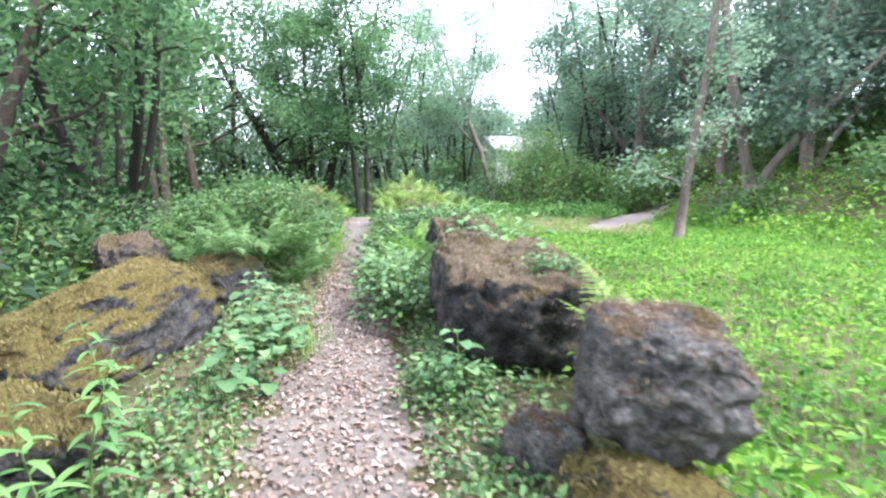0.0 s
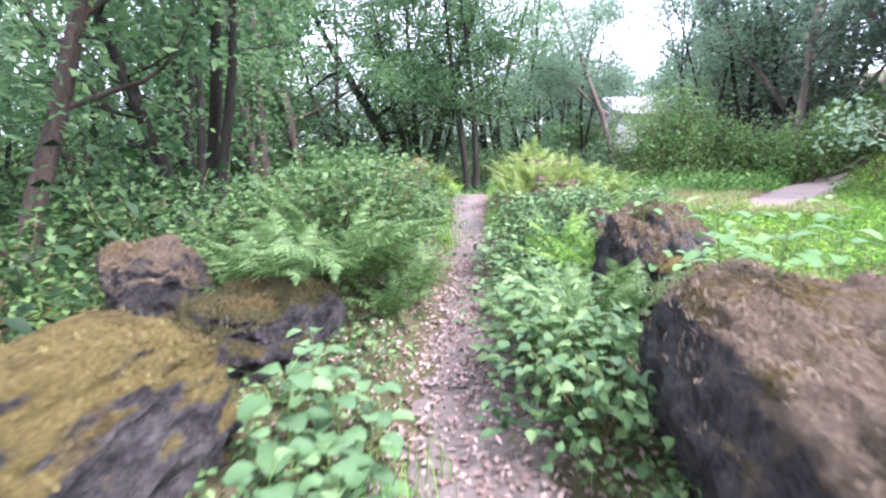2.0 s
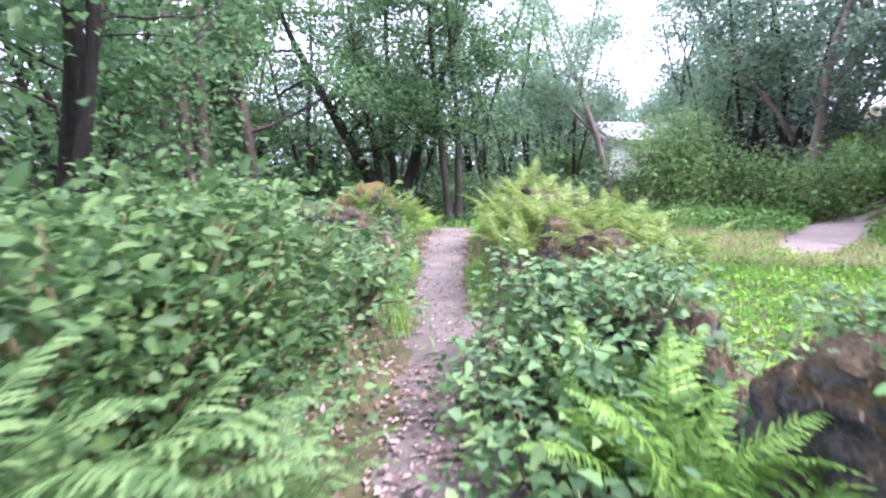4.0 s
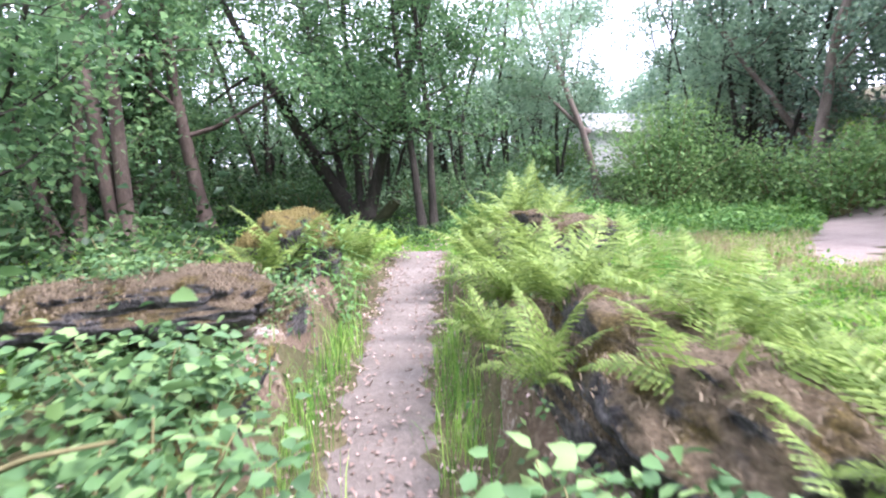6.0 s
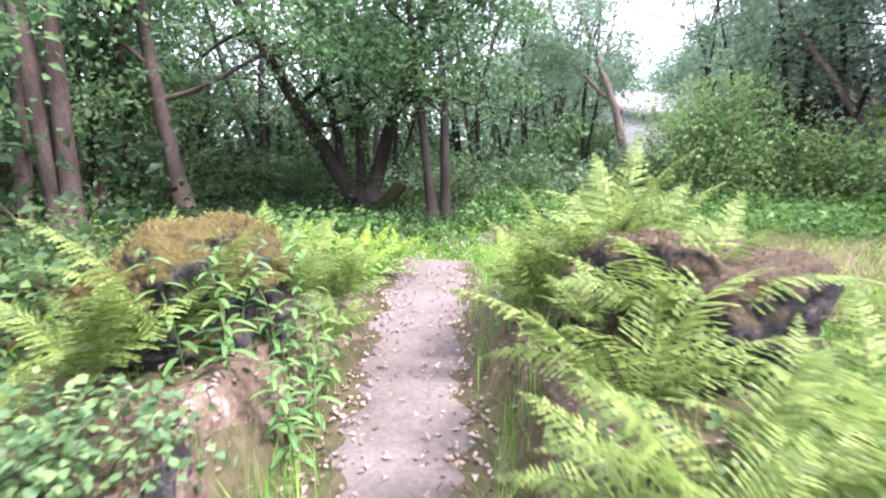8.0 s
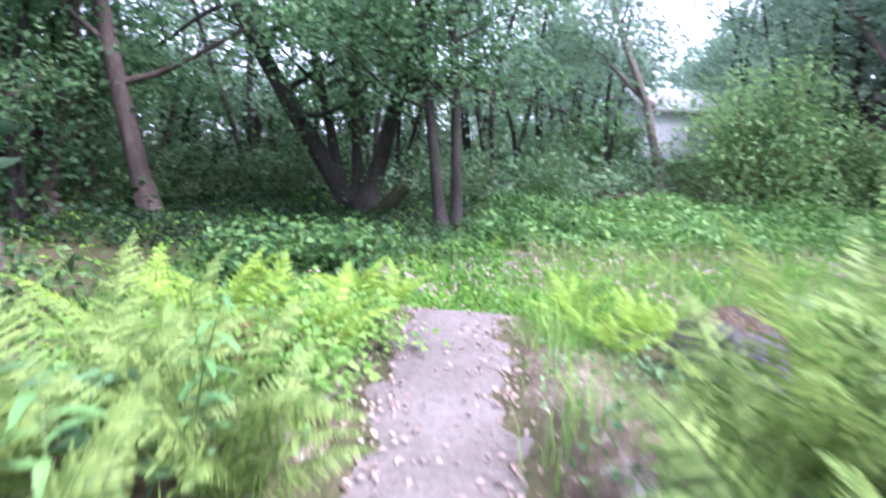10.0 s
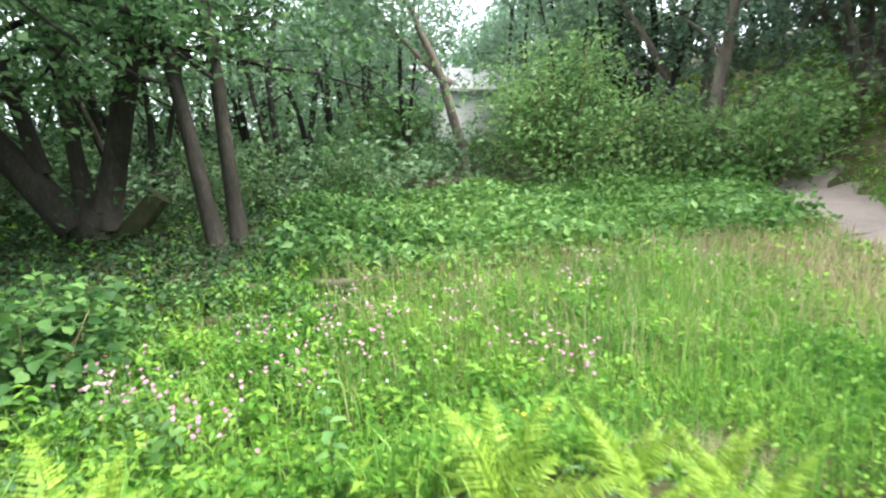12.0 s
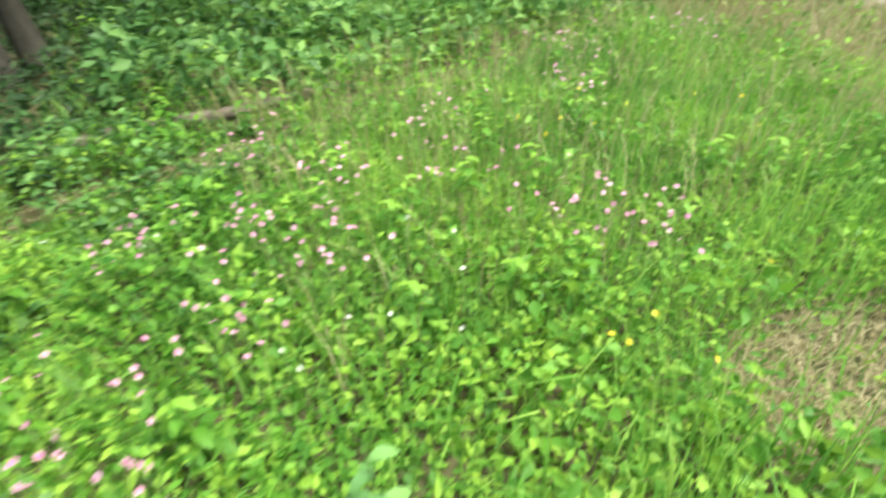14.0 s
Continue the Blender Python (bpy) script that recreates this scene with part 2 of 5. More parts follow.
# Real ochre moss; the low tone paints shadow into the bare faces.
STONE_OCHRE = stone_material("stone_with_ochre_moss", (0.18, 0.15, 0.05), 0.88, 0.65)
# Moss and stone darkened: the shade under the ferns is in their colour.
STONE_MOSS_SHADED = stone_material("stone_with_shaded_moss", (0.075, 0.07, 0.028), 0.7, 0.55)
STONE_BROWN = stone_material("stone_with_brown_litter", (0.165, 0.13, 0.082), 0.78)
STONE_BARE = stone_material("bare_grey_stone", (0.14, 0.095, 0.06), 0.5, 1.35)
# Stone darkened by tone: the shade under the overhang is put into it.
SHADE_STONE = stone_material("shade_black_stone", (0.16, 0.125, 0.08), 0.75, 0.52)
CONCRETE = rough_material("old_render", [(0.3, (0.62, 0.62, 0.6)), (0.7, (0.8, 0.8, 0.78))], 0.8, 9, 0.2)
ROOFING = rough_material("pale_sheet_roof", [(0.3, (0.42, 0.4, 0.38)), (0.7, (0.6, 0.58, 0.55))], 0.9, 12, 0.3)
DEAD_WOOD = rough_material("dead_brown_wood", [(0.3, (0.05, 0.036, 0.027)), (0.7, (0.15, 0.11, 0.085))], 3, 20, 0.6)
DARK_WOOD = rough_material("dark_weathered_boards", [(0.3, (0.025, 0.022, 0.02)), (0.7, (0.09, 0.08, 0.07))], 2, 18, 0.6, stretch=(1, 1, 0.2))


# ---- mesh helpers ----
def mesh_object(name, verts, faces, mat, parent=None, smooth=False):
    me = bpy.data.meshes.new(name)
    me.from_pydata(verts, [], faces)
    me.materials.append(mat)
    if smooth:
        me.polygons.foreach_set("use_smooth", [True] * len(me.polygons))
    me.update()
    ob = new(name, me)
    ob.parent = parent
    return ob


def part(name, me, parent, m=None):
    ob = new(name, me)
    ob.parent = parent
    if m is not None:
        ob.matrix_basis = m
    return ob


def tri_mesh(name, V, F, mat):
    """A mesh out of arrays: V n x 3, F m x 3."""
    V, F = np.asarray(V, dtype=np.float32), np.asarray(F, dtype=np.int32)
    me = bpy.data.meshes.new(name)
    me.vertices.add(len(V))
    me.vertices.foreach_set("co", V.ravel())
    me.loops.add(F.size)
    me.loops.foreach_set("vertex_index", F.ravel())
    me.polygons.add(len(F))
    me.polygons.foreach_set("loop_start", np.arange(0, F.size, 3, dtype=np.int32))
    me.polygons.foreach_set("loop_total", np.full(len(F), 3, dtype=np.int32))
    me.materials.append(mat)
    me.update(calc_edges=True)
    return me


def unit(a):
    return a / np.maximum(np.linalg.norm(a, axis=1, keepdims=True), 1e-9)


def leaf_arrays(rng, P, length, width, up=0.5, out=None, fold=0.15, fresh=0.6):
    """A folded leaf of four corners at each point of P: it points outwards and is tilted to the light."""
    n = len(P)
    axis = rng.normal(size=(n, 3))
    if out is not None:
        axis = axis * 0.8 + out
    axis[:, 2] *= 0.6
    axis = unit(axis)
    nor = rng.normal(size=(n, 3)) * (1 - up)
    nor[:, 2] += up * 1.4
    side = unit(np.cross(axis, nor))
    nor = np.cross(side, axis)
    L = (length * rng.uniform(fresh, 1.25, n))[:, None]
    W = (width * rng.uniform(fresh, 1.25, n))[:, None] * 0.5
    V = np.stack([P, P + axis * L * 0.42 + side * W + nor * W * fold * 2, P + axis * L - nor * L * 0.12, P + axis * L * 0.42 - side * W + nor * W * fold * 2], 1)
    base = np.arange(n)[:, None] * 4
    F = np.concatenate([base + [0, 1, 2], base + [0, 2, 3]], 0)
    return V.reshape(-1, 3), F


def fine_leaf_arrays(rng, P, length, width, up=0.5, out=None):
    """A leaf with a rounded outline, a crease and a bent tip at each point of P."""
    n = len(P)
    axis = rng.normal(size=(n, 3))
    if out is not None:
        axis = axis * 0.8 + out
    axis[:, 2] *= 0.5
    axis = unit(axis)
    nor = rng.normal(size=(n, 3)) * (1 - up)
    nor[:, 2] += up * 1.4
    side = unit(np.cross(axis, nor))
    nor = np.cross(side, axis)
    L = (length * rng.uniform(0.55, 1.25, n))[:, None]
    W = (width * rng.uniform(0.6, 1.25, n))[:, None] * 0.5
    V = np.stack([P, P + axis * L * 0.28 + side * W + nor * W * 0.25, P + axis * L * 0.66 + side * W * 0.72 + nor * W * 0.1, P + axis * L - nor * L * 0.16,
                  P + axis * L * 0.66 - side * W * 0.72 + nor * W * 0.1, P + axis * L * 0.28 - side * W + nor * W * 0.25, P + axis * L * 0.5 - nor * L * 0.02], 1)
    base = np.arange(n)[:, None] * 7
    F = np.concatenate([base + [0, 1, 6], base + [1, 2, 6], base + [2, 3, 6], base + [3, 4, 6], base + [4, 5, 6], base + [5, 0, 6]], 0)
    return V.reshape(-1, 3), F


def blade_arrays(rng, P, height, width, bend=0.5):
    """A tapering, bent grass blade on each point of P."""
    n = len(P)
    a = rng.uniform(0, 2 * math.pi, n)
    d = np.stack([np.cos(a), np.sin(a), np.zeros(n)], 1)
    s = np.stack([-np.sin(a), np.cos(a), np.zeros(n)], 1)
    h = (height * rng.uniform(0.5, 1.25, n))[:, None]
    w = (width * rng.uniform(0.7, 1.3, n))[:, None]
    b = (bend * rng.uniform(0.1, 1.2, n))[:, None]
    up = np.array([[0, 0, 1.0]])
    mid = P + up * h * 0.6 + d * h * b * 0.3
    tip = P + up * h * (1 - 0.3 * b) + d * h * b
    V = np.stack([P - s * w, P + s * w, mid - s * w * 0.8, mid + s * w * 0.8, tip], 1)
    base = np.arange(n)[:, None] * 5
    F = np.concatenate([base + [0, 1, 3], base + [0, 3, 2], base + [2, 3, 4]], 0)
    return V.reshape(-1, 3), F


def tube(points, radii, sides=7):
    """A tapering tube along points."""
    pts = [Vector(p) for p in points]
    V, F = [], []
    ref = Vector((0.31, 0.83, 0.2)).normalized()
    for i, p in enumerate(pts):
        d = (pts[min(i + 1, len(pts) - 1)] - pts[max(i - 1, 0)]).normalized()
        u = d.cross(ref).normalized()
        v = d.cross(u)
        for k in range(sides):
            a = 2 * math.pi * k / sides
            V.append(p + (u * math.cos(a) + v * math.sin(a)) * radii[i])
    for i in range(len(pts) - 1):
        for k in range(sides):
            a, b = i * sides + k, i * sides + (k + 1) % sides
            F += [(a, b, b + sides), (a, b + sides, a + sides)]
    for c, r in ((0, 0), (len(pts) - 1, (len(pts) - 1) * sides)):
        V.append(pts[c])
        F += [(len(V) - 1, r + k, r + (k + 1) % sides) for k in range(sides)]
    return [tuple(v) for v in V], F


class Pile:
    """Gathers triangles of one part."""

    def __init__(self):
        self.V, self.F, self.n = [], [], 0

    def add(self, V, F):
        V, F = np.asarray(V, dtype=np.float32), np.asarray(F, dtype=np.int32)
        if len(V):
            self.V.append(V)
            self.F.append(F + self.n)
            self.n += len(V)

    def mesh(self, name, mat):
        return tri_mesh(name, np.concatenate(self.V), np.concatenate(self.F), mat)


# ---- the ground ----
PATH_Y = [-8, 0, 2.3, 3.5, 5.4, 6.3, 8, 9.7, 11.15, 12.9, 14.1, 15.5, 17.3, 20]
PATH_X = [0.2, -0.3, -0.5, -0.72, -0.93, -1.1, -1.25, -1.56, -1.88, -2.13, -2.3, -2.5, -2.64, -2.5]
SIDE_Y = [-8, 2, 5, 8, 9.5, 11, 13, 14.5, 16, 17.3]
SIDE_Z = [0.08, 0.08, 0.15, 0.27, 0.38, 0.46, 0.5, 0.4, 0.1, 0.0]


def smooth(a, b, x):
    t = np.clip((x - a) / (b - a), 0, 1)
    return t * t * (3 - 2 * t)


def waves(x, y):
    return (np.sin(x * 1.7 + 1.3 * np.sin(y * 0.9)) * np.sin(y * 1.9 + 0.7 * np.sin(x * 1.1)) * 0.6 + np.sin(x * 4.3 + y * 2.1) * np.sin(y * 5.1 - x * 1.7) * 0.25
            + np.sin(x * 9.7 - y * 4.0) * np.sin(y * 11.3 + x * 3.1) * 0.12)


def ground_z(x, y):
    """Height of the ground: a raised causeway with banks, a lower meadow, a hillside and a wood floor."""
    x, y = np.asarray(x, dtype=float), np.asarray(y, dtype=float)
    d = x - np.interp(y, PATH_Y, PATH_X)
    a = np.abs(d)
    low = -0.42 - 0.33 * smooth(12, 20, y) + 0.33 * np.maximum(x - 9, 0) * smooth(9, 14, x) * (1 - smooth(24, 60, x) * 0.5)
    low = low + 0.9 * smooth(30, 48, y) + 0.07 * waves(x * 0.6, y * 0.6)
    low = np.minimum(low, 9)
    side = np.interp(y, SIDE_Y, SIDE_Z)
    wide = smooth(9.2, 10.2, y) * (1 - smooth(13.0, 14.2, y))
    crown = side * smooth(0.4 + 0.2 * wide, 0.72 + 0.06 * wide, a) + 0.035 * waves(x, y) * smooth(0.3, 0.6, a)
    reach = np.where(d < 0, 1.9, 1.7)
    z = crown + (low - crown) * smooth(reach - 0.3, reach + 1.3, a)
    return z + (low - z) * smooth(17.2, 18.8, y)


def gz(x, y):
    return float(ground_z(x, y))


def lines(lo, hi, step, far):
    core = list(np.arange(lo, hi + 1e-6, step))
    grow, a, b = step, core[0], core[-1]
    left, right = [], []
    while a > -far or b < far:
        grow *= 1.35
        a, b = a - grow, b + grow
        left.append(a), right.append(b)
    return np.array(left[::-1] + core + right)


gx, gy = lines(-7, 14, 0.15, 400), lines(-2, 30, 0.16, 400)
GX, GY = np.meshgrid(gx, gy)
GZ = ground_z(GX, GY)
nx, ny = len(gx), len(gy)
idx = np.arange(nx * ny).reshape(ny, nx)
quads = np.stack([idx[:-1, :-1], idx[:-1, 1:], idx[1:, 1:], idx[1:, :-1]], -1).reshape(-1, 4)
ground = mesh_object("ground", np.stack([GX, GY, GZ], -1).reshape(-1, 3).tolist(), quads.tolist(), GROUND, smooth=True)
tagged(ground, "mossy green and brown earth of meadow and wood floor", "ground", kind="structure")


def strip(name, ys, center, half, mat, lift, label, category, across=8, ragged=0.07):
    """A ribbon of trodden ground laid on the terrain with ragged edges."""
    V, F = [], []
    for i, y in enumerate(ys):
        l = half(y) * (1 + ragged * 2 * math.sin(y * 7.3) + ragged * 2 * math.sin(y * 17.1 + 1))
        r = half(y) * (1 + ragged * 2 * math.sin(y * 6.1 + 2) + ragged * 2 * math.sin(y * 19.7))
        for k in range(across + 1):
            f = k / across
            x = center(y) - l + (l + r) * f
            V.append((x, y, gz(x, y) + lift * math.sin(math.pi * min(max(f, 0.0), 1.0)) ** 0.4 - 0.004 + 0.007 * noise.noise((x * 7, y * 7, 0))))
    w = across + 1
    for i in range(len(ys) - 1):
        for k in range(across):
            F.append((i * w + k, i * w + k + 1, (i + 1) * w + k + 1, (i + 1) * w + k))
    return tagged(mesh_object(name, V, F, mat, smooth=True), label, category, kind="structure")


def path_x(y):
    return float(np.interp(y, PATH_Y, PATH_X))


strip("path", list(np.arange(-5, 17.45, 0.08)), path_x, lambda y: float(np.interp(y, [0, 3.5, 5.4, 8, 10, 12, 15, 17.7], [0.5, 0.48, 0.38, 0.36, 0.32, 0.31, 0.39, 0.44])), SOIL, 0.02,
      "narrow trodden path of pinkish brown soil", "path")
strip("bank_left", list(np.arange(9.3, 16.6, 0.08)), lambda y: path_x(y) - 0.74, lambda y: 0.27, BANK, 0.012, "bare brown earth bank beside the path", "bank")
strip("bank_right", list(np.arange(9.3, 16.6, 0.08)), lambda y: path_x(y) + 0.74, lambda y: 0.27, BANK, 0.012, "bare brown earth bank beside the path", "bank")
strip("track", list(np.arange(19.5, 29.0, 0.25)), lambda y: 5.6 + 0.62 * (y - 19.5), lambda y: float(np.interp(y, [19.5, 22, 26, 29], [0.35, 1.2, 1.3, 0.8])), GRAVEL, 0.05,
      "pale dusty gravel track through the meadow", "track", ragged=0.2)


# ---- rocks ----
def rock(center, size, turn, seed, mat, label, box=3.2, rough=0.09, tilt=0, n=26, dip=0, under=0.12):
    """A weathered block: a rounded box, broken by ledges and knocked corners; size is its full extent, center its foot."""
    V, F, index = [], [], {}
    cut = random.Random(int(seed * 100))
    planes = []
    for _ in range(16):
        d = Vector((cut.gauss(0, 1), cut.gauss(0, 1), cut.gauss(0, 0.8))).normalized()
        reach = (abs(d.x) ** (box / (box - 1)) + abs(d.y) ** (box / (box - 1)) + abs(d.z) ** (box / (box - 1))) ** ((box - 1) / box)
        planes.append((d, reach * cut.uniform(0.74, 0.93)))

    def vert(u, v, w):
        key = (round(u, 5), round(v, 5), round(w, 5))
        if key not in index:
            p = Vector((u, v, w))
            r = (abs(u) ** box + abs(v) ** box + abs(w) ** box) ** (-1 / box)
            p = p * r
            for d, reach in planes:
                over = p.dot(d) - reach
                if over > 0:
                    p = p - d * over * 0.85
            q = p * 1.3 + Vector((seed * 7.1, seed * 3.3, seed))
            big = noise.noise(q * 0.9) * 1.6 + noise.noise(q * 2.1) * 0.9
            small = noise.turbulence(q * 3.5, 3, True) * 0.5
            step = round(p.z * 3.2 + noise.noise(q * 1.7)) / 3.2 - p.z
            f = 1 + rough * big + rough * small
            index[key] = len(V)
            knock = -0.09 * max(0.0, noise.noise(q * 4.2)) - 0.07 * abs(noise.noise(q * 7.0)) - 0.035 * abs(noise.noise(q * 15.0))
            f = (f + knock) * (1 - under * max(0.0, 0.3 - p.z))
            V.append(((p.x * f + rough * 1.2 * step * p.x) * size[0] / 2, (p.y * f + rough * 1.2 * step * p.y) * size[1] / 2, (p.z * (1 + rough * big + knock) + 1) * size[2] / 2))
        return index[key]

    g = [-1 + 2 * i / n for i in range(n + 1)]
    for axis in range(3):
        for s in (-1, 1):
            for i in range(n):
                for j in range(n):
                    c = []
                    for a, b in ((g[i], g[j]), (g[i + 1], g[j]), (g[i + 1], g[j + 1]), (g[i], g[j + 1])):
                        p = [0, 0, 0]
                        p[axis], p[(axis + 1) % 3], p[(axis + 2) % 3] = s, a, b
                        c.append(vert(*p))
                    F.append(tuple(c if s > 0 else c[::-1]))
    ob = mesh_object("boulder", V, F, mat, smooth=True)
    if mat in MOSS:
        r = np.random.default_rng(int(seed * 10))
        me = ob.data
        C, N = np.empty(len(F) * 3), np.empty(len(F) * 3)
        me.polygons.foreach_get("center", C), me.polygons.foreach_get("normal", N)
        C, N = C.reshape(-1, 3), N.reshape(-1, 3)
        ok = [i for i in range(len(C)) if N[i, 2] + 0.7 * noise.noise(Vector(C[i]) * 3.1 + Vector((seed, 0, 0))) > 0.55]
        if ok:
            P = C[r.choice(ok, int(2000 * size[0] * size[1]) + 500)] + r.normal(size=(int(2000 * size[0] * size[1]) + 500, 3)) * np.array([0.03, 0.03, 0.004])
            tuft_mesh = Pile()
            tuft_mesh.add(*blade_arrays(r, P - np.array([0, 0, 0.012]), 0.035, 0.0032, 1.2))
            tagged(part("moss", tuft_mesh.mesh("moss", MOSS[mat]), ob), kind="stuff")
    x, y, z = center
    ob.matrix_world = pose(x, y, z, dip, tilt, turn)
    return tagged(ob, label, "boulder", "mossy blocks beside the path")


MOSS_OCHRE = leaf_material("ochre_moss", (0.06, 0.05, 0.02), (0.18, 0.15, 0.048), (0.36, 0.31, 0.12), 0.2, 0.8, patch=5)
MOSS_BROWN = leaf_material("brown_litter_moss", (0.065, 0.05, 0.032), (0.165, 0.13, 0.082), (0.34, 0.28, 0.185), 0.2, 0.8, patch=5)
# moss blades with the same fern shade put into their colour
MOSS_SHADED = leaf_material("shaded_moss", (0.03, 0.035, 0.015), (0.075, 0.075, 0.03), (0.15, 0.135, 0.06), 0.2, 0.8, patch=5)
MOSS = {STONE_BARE: MOSS_BROWN, STONE_OCHRE: MOSS_OCHRE, STONE_BROWN: MOSS_BROWN, SHADE_STONE: MOSS_BROWN, STONE_MOSS_SHADED: MOSS_SHADED}
ROCKS = [
    # foot, extent, turn, seed, material, label, boxiness, roughness, tilt, dip
    ((0.93, 2.32, 0.24), (0.7, 0.6, 0.66), 8, 1.0, STONE_BARE, "dark grey weathered boulder with patches of ochre moss", 4.0, 0.13, 4, 5),
    ((0.84, 2.05, -0.27), (0.62, 0.72, 0.62), 20, 1.7, STONE_OCHRE, "low grey stone under ochre moss", 3, 0.1, 0, 0),
    ((0.55, 2.5, -0.25), (0.36, 0.4, 0.6), 40, 18.3, STONE_BARE, "pale grey broken stone beside the big boulder", 3.4, 0.15, 0, 0),
    ((0.45, 4.3, -0.55), (1.2, 2.0, 1.43), 7, 2.2, SHADE_STONE, "big slab with dark face and brown mossy top", 7, 0.06, 6, 3.5),
    ((-0.06, 6.5, -0.05), (0.42, 0.5, 0.93), 14, 3.1, SHADE_STONE, "broken grey block with litter on top", 4, 0.2, 5, 6),
    ((0.66, 6.05, -0.2), (1.05, 1.15, 0.9), 25, 3.5, STONE_OCHRE, "low mound of stone under ochre moss and litter", 2.6, 0.16, 4, 0),
    ((0.35, 7.45, -0.15), (0.85, 0.85, 1.08), 40, 3.9, STONE_BROWN, "low block covered in dry litter", 3.5, 0.12, 0, 0),
    ((-0.22, 8.7, -0.1), (0.7, 1.5, 0.8), 12, 4.4, STONE_BROWN, "earthy block overgrown with bramble", 4, 0.13, 4, 0),
    ((-0.4, 10.6, 0.05), (1.0, 2.0, 0.88), 13, 5.2, STONE_BROWN, "long earthy block under fern and litter", 4.5, 0.1, 4, 0),
    ((-0.76, 13.35, 0.02), (1.1, 1.3, 1.08), 12, 6.3, SHADE_STONE, "grey boulder with brown moss under ferns", 3.6, 0.12, 5, -4),
    ((-0.92, 16.1, -0.2), (0.62, 0.58, 0.7), 0, 7.5, STONE_BARE, "small rounded grey boulder with rust moss", 3.0, 0.12, 0, 0),
    ((-2.4, 4.0, -0.3), (1.12, 1.9, 1.04), -12, 8.1, STONE_OCHRE, "big sloping block under thick ochre moss", 4, 0.1, -15, 4),
    ((-1.95, 2.35, -0.25), (0.7, 0.75, 0.74), 20, 8.9, STONE_OCHRE, "dark stone with moss behind tall weeds", 3.5, 0.14, -6, 0),
    ((-2.35, 5.6, -0.35), (0.95, 1.2, 0.95), -15, 9.6, STONE_MOSS_SHADED, "mound-like block under ochre moss, coloured dark as in shade", 3, 0.14, -6, 0),
    ((-3.4, 5.95, -0.5), (0.75, 0.7, 1.3), 15, 10.4, SHADE_STONE, "dark hollowed block with mossy crown", 3.5, 0.16, -8, 0),
    ((-3.36, 11.05, 0.56), (1.6, 0.95, 0.4), 6, 11.3, STONE_BROWN, "flat slab covered in dry brown litter", 4, 0.12, -3, 0),
    ((-2.66, 10.7, -0.14), (0.4, 2.0, 0.58), 13, 15.1, STONE_OCHRE, "low ledge of stone under dry litter", 7, 0.08, -4, 0),
    ((-2.9, 12.0, -0.05), (0.44, 1.0, 0.62), 10, 15.8, STONE_BROWN, "stone ledge with dry grass", 6, 0.1, -4, 0),
    ((-0.9, 11.2, -0.06), (0.46, 2.6, 0.72), 13, 16.4, STONE_BROWN, "dark-sided ledge of stone under litter", 7, 0.07, 4, 0),
    ((-3.3, 13.35, 0.0), (0.85, 1.2, 1.16), -6, 12.7, STONE_OCHRE, "tall block under orange brown moss", 3.6, 0.14, -6, 6),
    ((-3.5, 15.6, -0.32), (0.7, 0.6, 0.72), 10, 13.9, STONE_OCHRE, "small dark stone capped with moss", 3.2, 0.14, 0, 0),
]
for c, size, turn, seed, mat, label, box, rg, tilt, dip in ROCKS:
    rock(c, size, turn, seed, mat, label, box, rg, tilt, n=34 if c[1] < 7.5 else 26, dip=dip, under=0.26 if box > 6 else 0.1)


# ---- trees ----
def grow(rng, start, direction, length, radius, wander, lift, steps=8):
    pts, rad = [np.array(start, dtype=float)], [radius]
    d = np.array(direction, dtype=float)
    d /= np.linalg.norm(d)
    for i in range(steps):
        d = d + rng.normal(size=3) * wander + np.array([0, 0, lift])
        d /= np.linalg.norm(d)
        pts.append(pts[-1] + d * length / steps)
        rad.append(radius * (1 - 0.8 * (i + 1) / steps))
    return pts, rad


